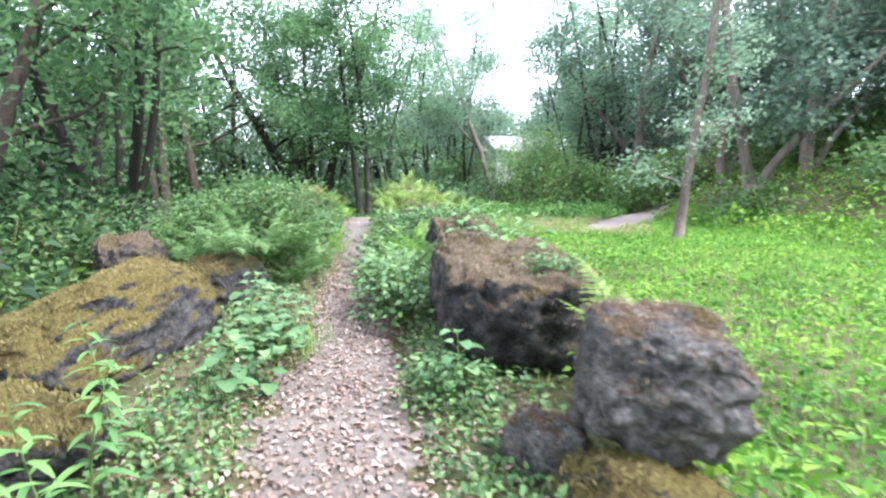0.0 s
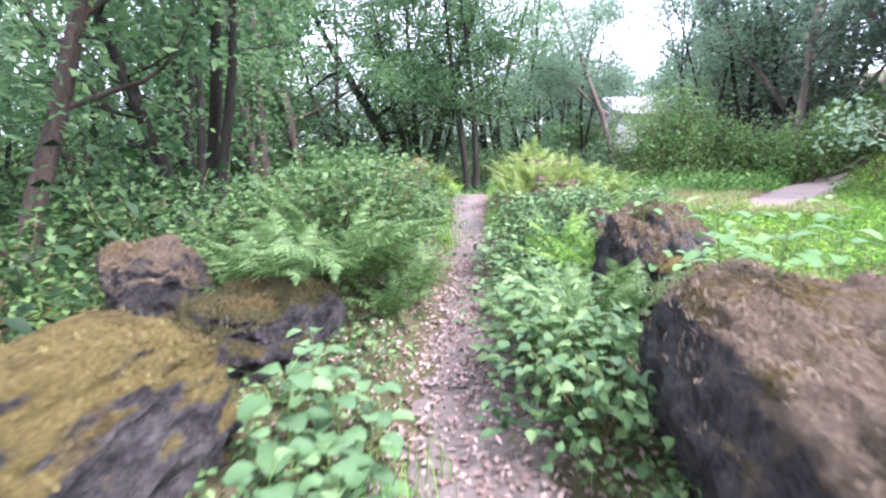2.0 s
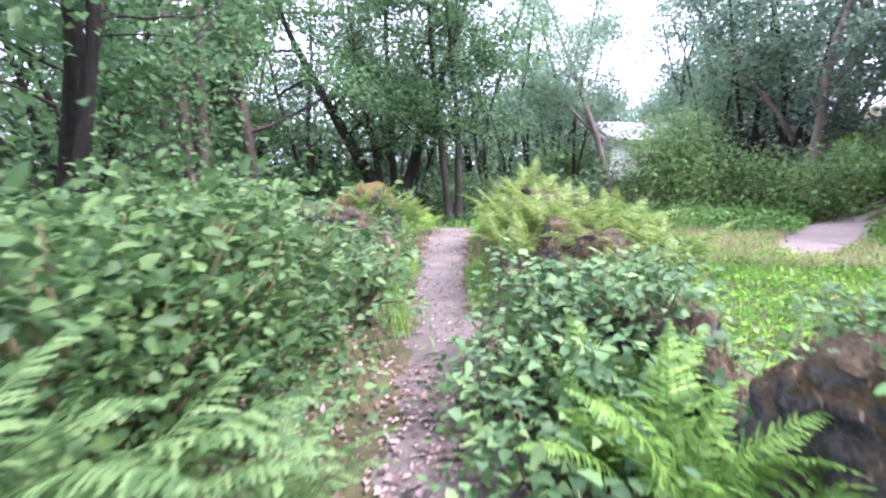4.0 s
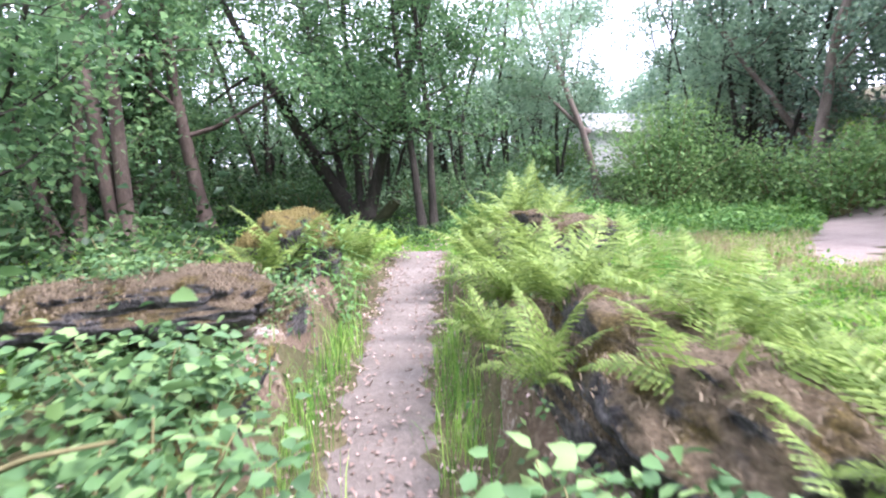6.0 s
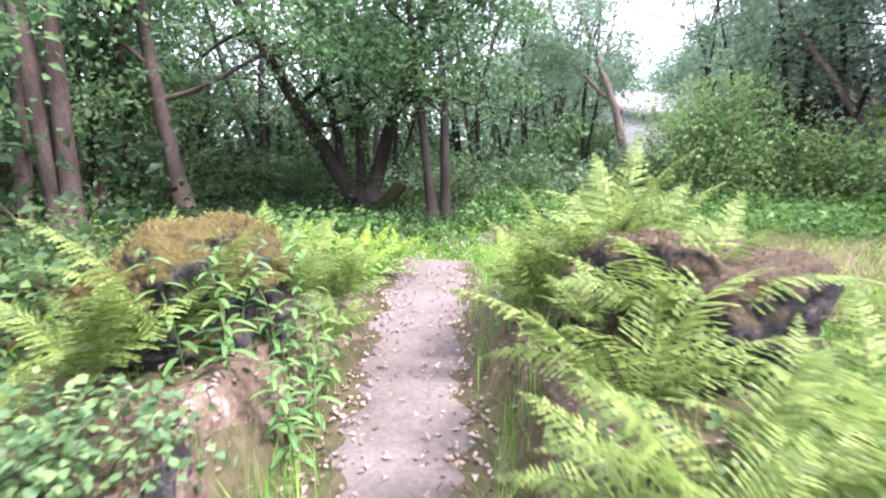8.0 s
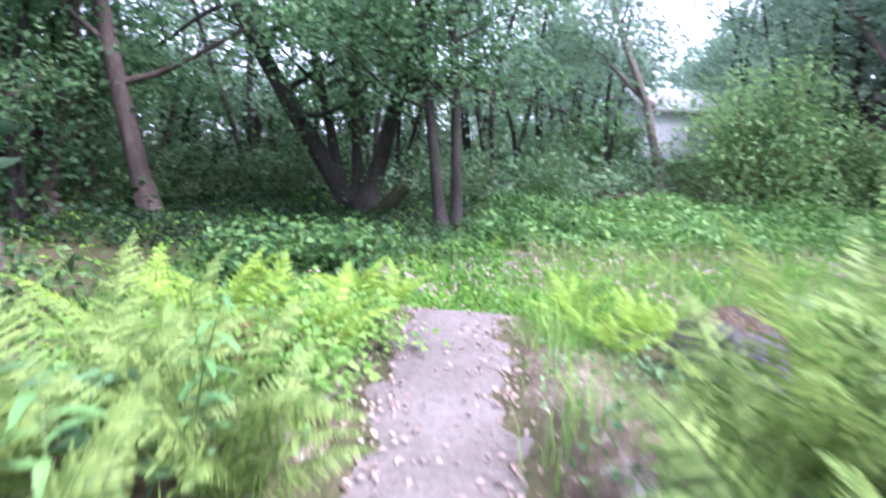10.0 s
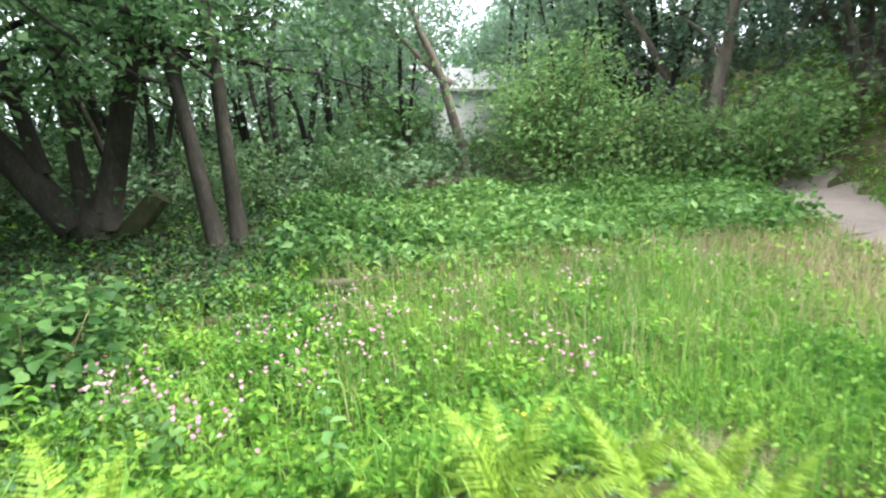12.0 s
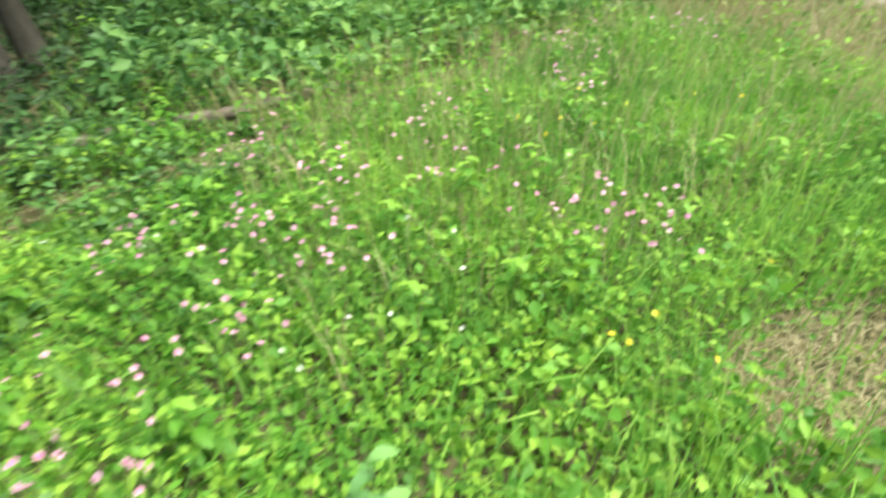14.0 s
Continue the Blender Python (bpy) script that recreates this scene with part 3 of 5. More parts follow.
def tree(seed, stems, crown_from, limb, leaves, leaf, leaf_mat, bark, label, name="tree", cluster=0.55, limbs=9, droop=0.0, spray=7, wander=0.09):
    """A tree: stems are (start, direction, length, radius); limbs carry twigs, and twigs carry sprays of leaves."""
    rng = np.random.default_rng(seed)
    root = new(name)
    tagged(root, label, "tree")
    wood, tips = Pile(), []
    for start, direction, length, radius in stems:
        pts, rad = grow(rng, start, direction, length, radius, wander, 0.03, 10)
        rad[0] *= 1.25
        wood.add(*tube(pts, rad, 9))
        for k in range(limbs if length > 2 else 0):
            f = crown_from + (1 - crown_from) * (k + rng.uniform(0, 1)) / limbs
            i = min(int(f * 10), 9)
            at = pts[i] + (pts[i + 1] - pts[i]) * (f * 10 - i)
            a = rng.uniform(0, 2 * math.pi)
            L = limb * rng.uniform(0.55, 1.1) * (1.15 - 0.65 * f)
            lp, lr = grow(rng, at, (math.cos(a), math.sin(a), rng.uniform(0.05, 0.7)), L, rad[i] * 0.42, 0.16, 0.03 - droop, 6)
            wood.add(*tube(lp, lr, 4))
            for j in (2, 4, 5, 6):
                for _ in range(1):
                    b = rng.uniform(0, 2 * math.pi)
                    tp, tr = grow(rng, lp[j], (math.cos(b), math.sin(b), rng.uniform(-0.2, 0.6)), L * rng.uniform(0.2, 0.42), 0.014, 0.2, -droop, 3)
                    wood.add(*tube(tp, tr, 3))
                    tips += [tp[2], tp[3], lp[j]]
        tips += [pts[-1], pts[-2]]
    T = np.array(tips)
    pick = rng.integers(0, len(T), leaves // spray)
    centers = T[pick] + rng.normal(size=(len(pick), 3)) * cluster * np.array([0.8, 0.8, 0.55])
    P = np.repeat(centers, spray, 0) + rng.normal(size=(len(pick) * spray, 3)) * leaf * np.array([1.3, 1.3, 0.7])
    fol = Pile()
    fol.add(*leaf_arrays(rng, P, leaf, leaf * 0.62, 0.45))
    part("trunk", wood.mesh("trunk", bark), root)
    tagged(part("foliage", fol.mesh("foliage", leaf_mat), root), kind="stuff")
    return root


def put(ob, x, y, turn=0, scale=1.0, sink=0.1):
    ob.matrix_basis = pose(x, y, gz(x, y) - sink, 0, 0, turn) @ Matrix.Scale(scale, 4)
    return ob


def again(ob, x, y, turn=0, sink=0.1):
    return copy_thing(ob, pose(x, y, gz(x, y) - sink, 0, 0, turn))


# the many-stemmed tree by the fence, with its cut log
put(tree(11, [((0, 0, 0), (-0.1, 0, 1), 1.2, 0.52), ((-0.22, 0, 0.45), (-0.74, 0.05, 1), 12, 0.3), ((0.22, 0, 0.45), (0.36, 0, 1), 11, 0.25), ((-0.05, 0.15, 0.7), (-0.1, 0.1, 1), 11, 0.16), ((-0.7, 0.1, 1.5), (-0.15, 0.1, 1), 9, 0.15)],
         0.22, 5.4, 22000, 0.165, DEEP_LEAF, BARK, "old tree with several thick dark stems from one base", limbs=11, droop=0.075, wander=0.035), -6.6, 27.35)
V, F = tube([(0, 0, 0), (0.3, 0.03, 0.32), (0.6, 0.05, 0.66), (0.92, 0.06, 1.02)], [0.25, 0.23, 0.22, 0.21], 14)
log = tagged(mesh_object("log", V, F, MOSSY_BARK), "thick mossy cut log leaning by the old tree", "log")
log.matrix_world = pose(-6.15, 27.1, gz(-6.1, 27.1) - 0.1)
# two slim stems near the meadow's edge
put(tree(12, [((0, 0, 0), (-0.15, 0.02, 1), 11, 0.15), ((0.3, 0.4, 0), (-0.07, 0.05, 1), 11, 0.15)], 0.2, 5.0, 17000, 0.165, WOOD_LEAF, BARK, "pair of slim grey brown stems with hanging leaves", droop=0.05, wander=0.03), -3.95, 25.4)
# pale sapling in the open meadow
put(tree(13, [((0, 0, 0), (0.035, 0, 1), 11, 0.15)], 0.12, 1.7, 3400, 0.15, HAZED_PALE_LEAF, PALE_BARK, "slender pale-barked tree with sparse bright leaves", cluster=0.4, limbs=14, wander=0.02), 6.75, 15.3)
# thin crooked tree before the white building
put(tree(14, [((0, 0, 0), (-0.16, 0, 1), 12, 0.2), ((-0.45, 0, 3.4), (-1.0, 0, 0.45), 4.0, 0.12)], 0.42, 4.2, 4800, 0.2, HAZED_PALE_LEAF, PALE_BARK, "thin crooked tree with bare pale branches", limbs=7), 3.1, 34.5)
# forked brown trunk and a spreading clump of dark stems at the wood's near edge
put(tree(27, [((0, 0, 0), (-0.14, 0, 1), 13, 0.25), ((0.2, 0, 0), (0.03, 0, 1), 13, 0.21)], 0.36, 4.0, 3600, 0.2, WOOD_LEAF, WOOD_BARK, "two brown trunks from one foot, bare below", limbs=8, wander=0.025), -10.8, 20.2)
put(tree(28, [((0, 0, 0), (-0.3, 0, 1), 9, 0.13), ((0.15, 0.1, 0), (0.02, 0.1, 1), 10, 0.14), ((-0.1, 0.2, 0), (-0.12, 0.2, 1), 9, 0.1), ((0.2, -0.1, 0), (0.3, 0, 1), 9, 0.11), ((-0.2, 0, 0), (-0.5, 0.1, 1), 8, 0.1)],
         0.3, 2.8, 4200, 0.17, DEEP_LEAF, BARK, "spreading clump of thin dark stems", limbs=7, cluster=0.5, wander=0.05), -6.9, 11.2)
put(tree(26, [((0, 0, 0), (-0.12, 0, 1), 13, 0.27)], 0.2, 6.0, 6500, 0.2, WOOD_LEAF, WOOD_BARK, "straight brown trunk with wide spreading leafy limbs", limbs=14, wander=0.03), -11.6, 25.5)
wood_a = put(tree(21, [((0, 0, 0), (0.04, 0, 1), 13, 0.2)], 0.15, 4.2, 6200, 0.19, WOOD_LEAF, WOOD_BARK, "slim woodland tree with dark green leaves", cluster=0.6), -14.2, 25.0, 20)
wood_b = put(tree(22, [((0, 0, 0), (-0.12, 0, 1), 12, 0.17), ((0.3, 0.1, 0), (0.05, 0, 1), 13, 0.2)], 0.16, 4.0, 6200, 0.19, WOOD_LEAF, WOOD_BARK, "two-stemmed woodland tree with dark green leaves", limbs=7, cluster=0.6), -13.6, 21.5, 0)
wood_c = put(tree(23, [((0, 0, 0), (0.1, 0.05, 1), 10, 0.13), ((0.2, 0.2, 0), (-0.2, 0.1, 1), 9, 0.12), ((-0.2, 0.1, 0), (-0.05, -0.2, 1), 9, 0.1)], 0.1, 3.2, 4800, 0.21, WOOD_LEAF, BARK, "clump of thin dark stems with dense leaves", limbs=6, cluster=0.55), -9.6, 14.5)
rng = np.random.default_rng(5)
taken = [(-11.6, 25.5), (-13.6, 21.5), (-9.6, 14.5), (-6.6, 27.35), (-10.8, 20.2), (-6.9, 11.2), (-3.95, 25.4)]


def scatter(kinds, count, box, gap, keep, group):
    """Copies of the kinds over a stretch of the plan, none nearer to another than gap."""
    made = 0
    for _ in range(6000):
        if made >= count:
            return
        x, y = rng.uniform(box[0], box[1]), rng.uniform(box[2], box[3])
        if not keep(x, y) or any((x - a) ** 2 + (y - b) ** 2 < gap * gap for a, b in taken):
            continue
        taken.append((x, y))
        c = again(kinds[made % len(kinds)], x, y, rng.uniform(0, 360))
        tagged(c, group=group)
        made += 1


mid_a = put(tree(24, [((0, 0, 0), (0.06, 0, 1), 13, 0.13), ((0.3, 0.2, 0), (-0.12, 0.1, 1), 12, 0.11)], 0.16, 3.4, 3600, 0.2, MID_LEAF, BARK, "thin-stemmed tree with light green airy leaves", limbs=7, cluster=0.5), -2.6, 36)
taken.append((-2.6, 36))
scatter([wood_a, mid_a, wood_b, wood_c], 24, (-26, -5.5, 6, 46), 2.6, lambda x, y: x < -7 - 0.12 * (y - 8) + (4.5 if y > 31 else 0) and not (x > -12 and 14 < y < 27) and not (26 < y < 36 and -2.5 - 0.42 * (y - 5) < x + 1.5 and x - 1.5 < -2.3 - 0.36 * (y - 14)), "woodland trees")
pale_tall = put(tree(25, [((0, 0, 0), (0.05, 0, 1), 12, 0.12), ((0.2, 0.2, 0), (-0.14, 0.1, 1), 11, 0.1)], 0.16, 3.4, 3400, 0.2, HAZED_PALE_LEAF, BARK, "thin-stemmed tree with pale airy leaves", limbs=7, cluster=0.5), -4.6, 37)
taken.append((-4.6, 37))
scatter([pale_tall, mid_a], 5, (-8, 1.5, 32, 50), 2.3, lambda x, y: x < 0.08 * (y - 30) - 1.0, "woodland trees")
far_a = put(tree(31, [((0, 0, 0), (0.05, 0, 1), 7.5, 0.2)], 0.12, 3.6, 3000, 0.36, HAZED_PALE_LEAF, PALE_BARK, "low pale green tree beyond the meadow", cluster=0.7), 0.5, 47)
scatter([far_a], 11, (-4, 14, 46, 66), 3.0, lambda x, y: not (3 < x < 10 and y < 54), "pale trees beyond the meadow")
dark_a = put(tree(41, [((0, 0, 0), (0.05, 0, 1), 14, 0.26), ((0.3, 0.2, 0), (0.35, 0, 1), 10, 0.14)], 0.18, 4.0, 4600, 0.27, HAZED_DARK_LEAF, PALE_BARK, "grey-trunked tree in the dark hillside wood", limbs=9, cluster=0.6), 11.5, 32)
dark_b = put(tree(42, [((0, 0, 0), (-0.2, 0, 1), 12, 0.24), ((0, 0, 0), (0.3, 0.1, 1), 11, 0.2)], 0.2, 4.0, 4600, 0.27, HAZED_DARK_LEAF, PALE_BARK, "forked grey tree in the dark hillside wood", limbs=8, cluster=0.6), 14, 27)
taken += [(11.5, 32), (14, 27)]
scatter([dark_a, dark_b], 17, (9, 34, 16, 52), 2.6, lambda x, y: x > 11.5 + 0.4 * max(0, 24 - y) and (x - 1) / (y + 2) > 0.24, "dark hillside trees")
# trees that shade the wood's edge
for k, (x, y) in enumerate(((-13.8, 23.6), (-15.5, 28.0), (-12.9, 18.2))):
    taken.append((x, y))
    tagged(again((wood_c, wood_a)[k % 2], x, y, 70 * k), group="woodland trees")
for k, (x, y) in enumerate(((15.5, 23), (18, 27), (20, 21.5), (13.2, 35), (17, 31.5), (22, 26))):
    tagged(again((dark_a, dark_b)[k % 2], x, y, 50 * k), group="dark hillside trees")
# trees added unseen behind the walker close the place and shade the path's start
for k, (x, y) in enumerate(((-4.6, -0.6), (-4.4, -4.2), (2.6, -3.2), (-0.9, -6.5), (4.6, -6.8))):
    taken.append((x, y))
    tagged(again((wood_a, wood_b)[k % 2], x, y, 75 * k), group="trees behind the path")
scatter([wood_a, wood_b], 4, (-16, 16, -22, -9), 3.6, lambda x, y: True, "trees behind the path")


def far_woods(name, mat, count, leaf, label, spots, trunks):
    """A distant belt of wood in one piece: bare stems and clumped leaves; spots gives foot, height and spread of each crown."""
    r = np.random.default_rng(17)
    fol, wood = Pile(), Pile()
    each = count // len(spots)
    for x, y, h, w in spots:
        z = gz(x, y)
        for _ in range(trunks):
            a = x + r.normal() * w * 0.4
            wood.add(*tube([(a, y, z - 0.2), (a + r.normal() * 0.3, y, z + h * 0.5), (a + r.normal() * 0.8, y, z + h * 0.95)], [0.22, 0.15, 0.04], 5))
        cl = r.normal(size=(26, 3)) * np.array([w * 0.5, w * 0.4, h * 0.3]) + np.array([x, y, z + h * 0.42])
        P = cl[r.integers(0, 26, each)] + r.normal(size=(each, 3)) * np.array([0.7, 0.7, 0.5]) * w * 0.28
        P[:, 2] = z + np.abs(P[:, 2] - z)
        fol.add(*leaf_arrays(r, P, leaf, leaf * 0.65, 0.5))
    root = tagged(new(name), label, "woodland", kind="stuff")
    tagged(part("trunks", wood.mesh("trunks", BARK), root), kind="stuff")
    tagged(part("foliage", fol.mesh("foliage", mat), root), kind="stuff")


def belt(a0, a1, step, dist, height, jitter=3):
    r = random.Random(int(a0 * 7 + dist))
    out, a = [], a0
    while a < a1:
        d = dist + r.uniform(-jitter, jitter)
        out.append((d * math.sin(radians(a)), 8 + d * math.cos(radians(a)), height(a) * r.uniform(0.85, 1.15), r.uniform(3, 4.5)))
        a += step * r.uniform(0.8, 1.2)
    return out


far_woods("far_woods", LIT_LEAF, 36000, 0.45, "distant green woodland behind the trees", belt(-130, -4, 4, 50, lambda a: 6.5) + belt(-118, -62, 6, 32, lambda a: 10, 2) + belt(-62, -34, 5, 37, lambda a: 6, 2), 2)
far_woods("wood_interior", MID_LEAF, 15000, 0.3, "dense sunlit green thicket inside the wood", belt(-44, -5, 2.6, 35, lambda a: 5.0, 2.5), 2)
far_woods("pale_far_woods", HAZED_PALE_LEAF, 14000, 0.5, "pale hazy woodland beyond the meadow", belt(-6, 26, 3.2, 62, lambda a: 7.5 if 3 < a < 12 else 11), 2)
far_woods("dark_far_woods", HAZED_DARK_LEAF, 17000, 0.5, "dark hillside woodland", belt(20, 95, 4.5, 42, lambda a: 13), 2)
far_woods("woods_behind", WOOD_LEAF, 8000, 0.8, "woodland behind the start of the path", belt(95, 230, 9, 34, lambda a: 11), 1)


# ---- shrubs and undergrowth ----
def shrub(seed, radius, height, count, leaf, mat, label, name="shrub", stems=9, hollow=0.35, width=0.62, up=0.5, fine=False):
    """A bush: thin stems from one foot, with leaves in a ragged shell over clumps."""
    rng = np.random.default_rng(seed)
    root = new(name)
    tagged(root, label, name.replace("_", " "))
    wood, tips = Pile(), []
    for _ in range(stems):
        a, r = rng.uniform(0, 2 * math.pi), rng.uniform(0.2, 1)
        pts, rad = grow(rng, (0.08 * math.cos(a), 0.08 * math.sin(a), 0), (math.cos(a) * r * radius * 1.1, math.sin(a) * r * radius * 1.1, height * rng.uniform(0.7, 1.1)), math.hypot(r * radius, height) * rng.uniform(0.7, 1.0), 0.008 + 0.012 * height, 0.12, -0.02, 6)
        wood.add(*tube(pts, rad, 4))
        tips += pts[2:]
    extra = rng.normal(size=(stems * 6, 3))
    extra = unit(extra) * rng.uniform(hollow, 1, (stems * 6, 1)) ** 0.5
    extra[:, 2] = np.abs(extra[:, 2])
    T = np.concatenate([np.array(tips), extra * np.array([radius, radius, height])])
    T[:, 2] = np.maximum(T[:, 2], 0.04)
    P = T[rng.integers(0, len(T), count)] + rng.normal(size=(count, 3)) * np.array([radius, radius, height * 0.7]) * 0.16
    P[:, 2] = np.abs(P[:, 2])
    fol = Pile()
    out = P * np.array([1, 1, 0.3]) / max(radius, height)
    fol.add(*(fine_leaf_arrays if fine else leaf_arrays)(rng, P, leaf, leaf * width, up, out))
    part("stems", wood.mesh("stems", TWIG), root)
    tagged(part("foliage", fol.mesh("foliage", mat), root), kind="stuff")
    return root


put(shrub(51, 3.0, 4.9, 9500, 0.185, BUSH_LEAF, "broad rounded bush with layered green leaves", stems=18, up=0.75), 5.4, 31.3, sink=0.2)
pale_bush = put(shrub(57, 1.6, 3.0, 1800, 0.22, BUSH_LEAF, "pale green rounded bush at the wood's edge", stems=12), 8.2, 33.5)
under_a = put(shrub(52, 1.5, 1.9, 1500, 0.13, DEEP_LEAF, "dark green woodland shrub", stems=12), -6.4, 9.2)
under_b = put(shrub(53, 1.3, 1.4, 1300, 0.12, SHRUB_LEAF, "mid green woodland shrub", stems=12), -5.2, 11.5)
scatter([under_a, under_b], 38, (-22, -4.2, 3, 40), 1.35, lambda x, y: x < -4.4 - 0.05 * y and not (x > -12 and 17.5 < y < 31), "woodland shrubs")
scatter([under_a], 12, (-16, 2, 30, 42), 1.8, lambda x, y: x < 0, "woodland shrubs")
under_c = put(shrub(54, 1.6, 1.7, 900, 0.22, SHRUB_LEAF, "light green bush on the hillside", stems=12), 11.5, 20)
scatter([under_c, under_c, pale_bush], 17, (8, 26, 12, 40), 1.7, lambda x, y: x > 10.5 + 0.25 * abs(y - 18) and not (5 + 0.62 * (y - 19.5) - 3 < x < 9 + 0.62 * (y - 19.5) + 1), "hillside bushes")
scatter([under_b], 14, (-2, 12, 31, 46), 1.8, lambda x, y: not (3 < x < 8 and y < 35), "bushes before the building")

for x, y, t in ((10.5, 28.5, 0), (12.3, 29.5, 90), (9.6, 30.6, 200)):
    again(pale_bush, x, y, t)
for x, y, t in ((-9.5, 37, 40), (-13.5, 34.5, 110), (0.8, 44, 200), (9.2, 46, 290)):
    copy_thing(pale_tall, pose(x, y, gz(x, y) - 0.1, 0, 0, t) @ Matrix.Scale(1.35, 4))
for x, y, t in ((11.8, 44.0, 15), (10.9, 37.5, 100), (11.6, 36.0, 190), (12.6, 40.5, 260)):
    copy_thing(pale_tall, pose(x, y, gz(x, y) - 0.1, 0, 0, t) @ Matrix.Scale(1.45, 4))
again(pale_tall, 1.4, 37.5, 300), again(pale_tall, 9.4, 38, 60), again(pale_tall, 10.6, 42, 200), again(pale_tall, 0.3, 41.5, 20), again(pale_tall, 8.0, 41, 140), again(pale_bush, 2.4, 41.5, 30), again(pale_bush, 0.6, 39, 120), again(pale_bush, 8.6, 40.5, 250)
# plants along the path
elder = put(shrub(55, 0.8, 1.15, 3000, 0.072, SHRUB_LEAF, "dense soft green bush beside the path", stems=16, fine=True), -2.5, 7.2, sink=0.05)
for x, y, s in ((-2.55, 8.1, 10), (-3.1, 7.9, 60), (-3.5, 8.3, 120), (-3.0, 8.9, 200), (-4.0, 8.4, 30), (-3.6, 7.4, 75)):
    again(elder, x, y, s, 0.05)
bramble = put(shrub(56, 0.55, 0.5, 620, 0.075, BRAMBLE_LEAF, "trailing bramble with pale green leaves", "bramble", stems=10, width=0.75, up=0.65, fine=True), -0.28, 5.0, sink=0.02)
for x, y, t in ((-0.4, 5.6, 40), (-0.6, 6.6, 220), (-0.7, 7.5, 250), (-0.9, 8.4, 300), (-0.75, 9.2, 20), (-0.5, 6.0, 60),
                (-2.75, 10.2, 75), (-2.2, 9.3, 215), (-0.55, 8.0, 110), (-0.6, 8.75, 150), ):
    again(bramble, x, y, t, 0.02)


lush = put(shrub(58, 0.5, 0.34, 950, 0.06, LUSH_LEAF, "low lush plant with bright green leaves", "lush_plant", stems=9, width=0.7, up=0.65, fine=True), -3.4, 16.3, sink=0.02)
for x, y, t in ((-3.95, 15.6, 40), (-3.3, 16.35, 90), (-4.6, 15.5, 240), (-3.35, 15.2, 300), (-4.8, 16.6, 310)):
    again(lush, x, y, t, 0.02)


def broad_plant(seed, leaves, leaf, height, mat, label, name, narrow=0.8, stem_leaf=True):
    """An upright herb: a stem with broad or lance-shaped leaves, each veined leaf a grid of facets."""
    rng = np.random.default_rng(seed)
    root = new(name)
    tagged(root, label, "plant")
    wood, fol = Pile(), Pile()
    pts, rad = grow(rng, (0, 0, 0), (0.1, 0.05, 1), height, 0.007, 0.05, 0.02, 8)
    wood.add(*tube(pts, rad, 5))
    for k in range(leaves):
        f = 0.12 + 0.86 * k / leaves
        i = min(int(f * 8), 7)
        at = pts[i] + (pts[i + 1] - pts[i]) * (f * 8 - i)
        a = k * 2.4 + rng.uniform(-0.4, 0.4)
        L = leaf * rng.uniform(0.75, 1.15) * (1.1 - 0.5 * f)
        stalk = L * (0.55 if narrow > 0.5 else 0.06)
        d, s = np.array([math.cos(a), math.sin(a), 0]), np.array([-math.sin(a), math.cos(a), 0])
        b = at + d * stalk + np.array([0, 0, stalk * 0.5])
        wood.add(*tube([at, (at + b) / 2, b], [0.003, 0.003, 0.002], 3))
        V, F = [], []
        for j in range(7):
            u = j / 6
            w = L * narrow * 0.5 * max(0.0, math.sin(math.pi * (0.06 + 0.94 * u) ** (0.78 if narrow > 0.5 else 0.85))) ** (0.6 if narrow > 0.5 else 0.9) * (1 + 0.06 * (-1) ** j)
            c = b + d * L * u + np.array([0, 0, L * (0.3 * u - 0.55 * u * u)])
            V += [c - s * w + np.array([0, 0, w * 0.25]), c, c + s * w + np.array([0, 0, w * 0.25])]
            if j:
                q = 3 * j
                F += [(q - 3, q - 2, q + 1), (q - 3, q + 1, q), (q - 2, q - 1, q + 2), (q - 2, q + 2, q + 1)]
        fol.add(V, F)
    part("stem", wood.mesh("stem", GREEN_STEM), root)
    part("leaf", fol.mesh("leaf", mat), root)
    return root


dock = put(broad_plant(61, 12, 0.17, 0.55, BIG_LEAF, "broad-leaved plant with pale heart-shaped leaves", "broad_leaf_plant"), -1.62, 4.35, sink=0)
for x, y, t in ((-1.28, 4.25, 30), (-1.24, 3.85, 110), (-1.32, 4.65, 200), (-1.18, 3.45, 290), (-1.3, 4.05, 160), (-1.5, 3.9, 70), (-1.72, 4.8, 140), (-1.48, 4.55, 220), (-1.4, 3.45, 300), (0.1, 3.2, 130), (-1.35, 3.1, 20), (-2.6, 10.3, 60), (-3.2, 14.2, 250)):
    copy_thing(dock, pose(x, y, gz(x, y), 0, 0, t) @ Matrix.Scale(0.8, 4))
slab_weed = put(broad_plant(66, 9, 0.13, 0.34, LANCE_LEAF, "young weed with pale green leaves", "young_weed", 0.6), 0.85, 6.9, sink=0)
willowherb = put(broad_plant(62, 22, 0.19, 0.75, LANCE_LEAF, "tall weed with long lance-shaped leaves", "willowherb", 0.22), -1.42, 1.75, sink=0)
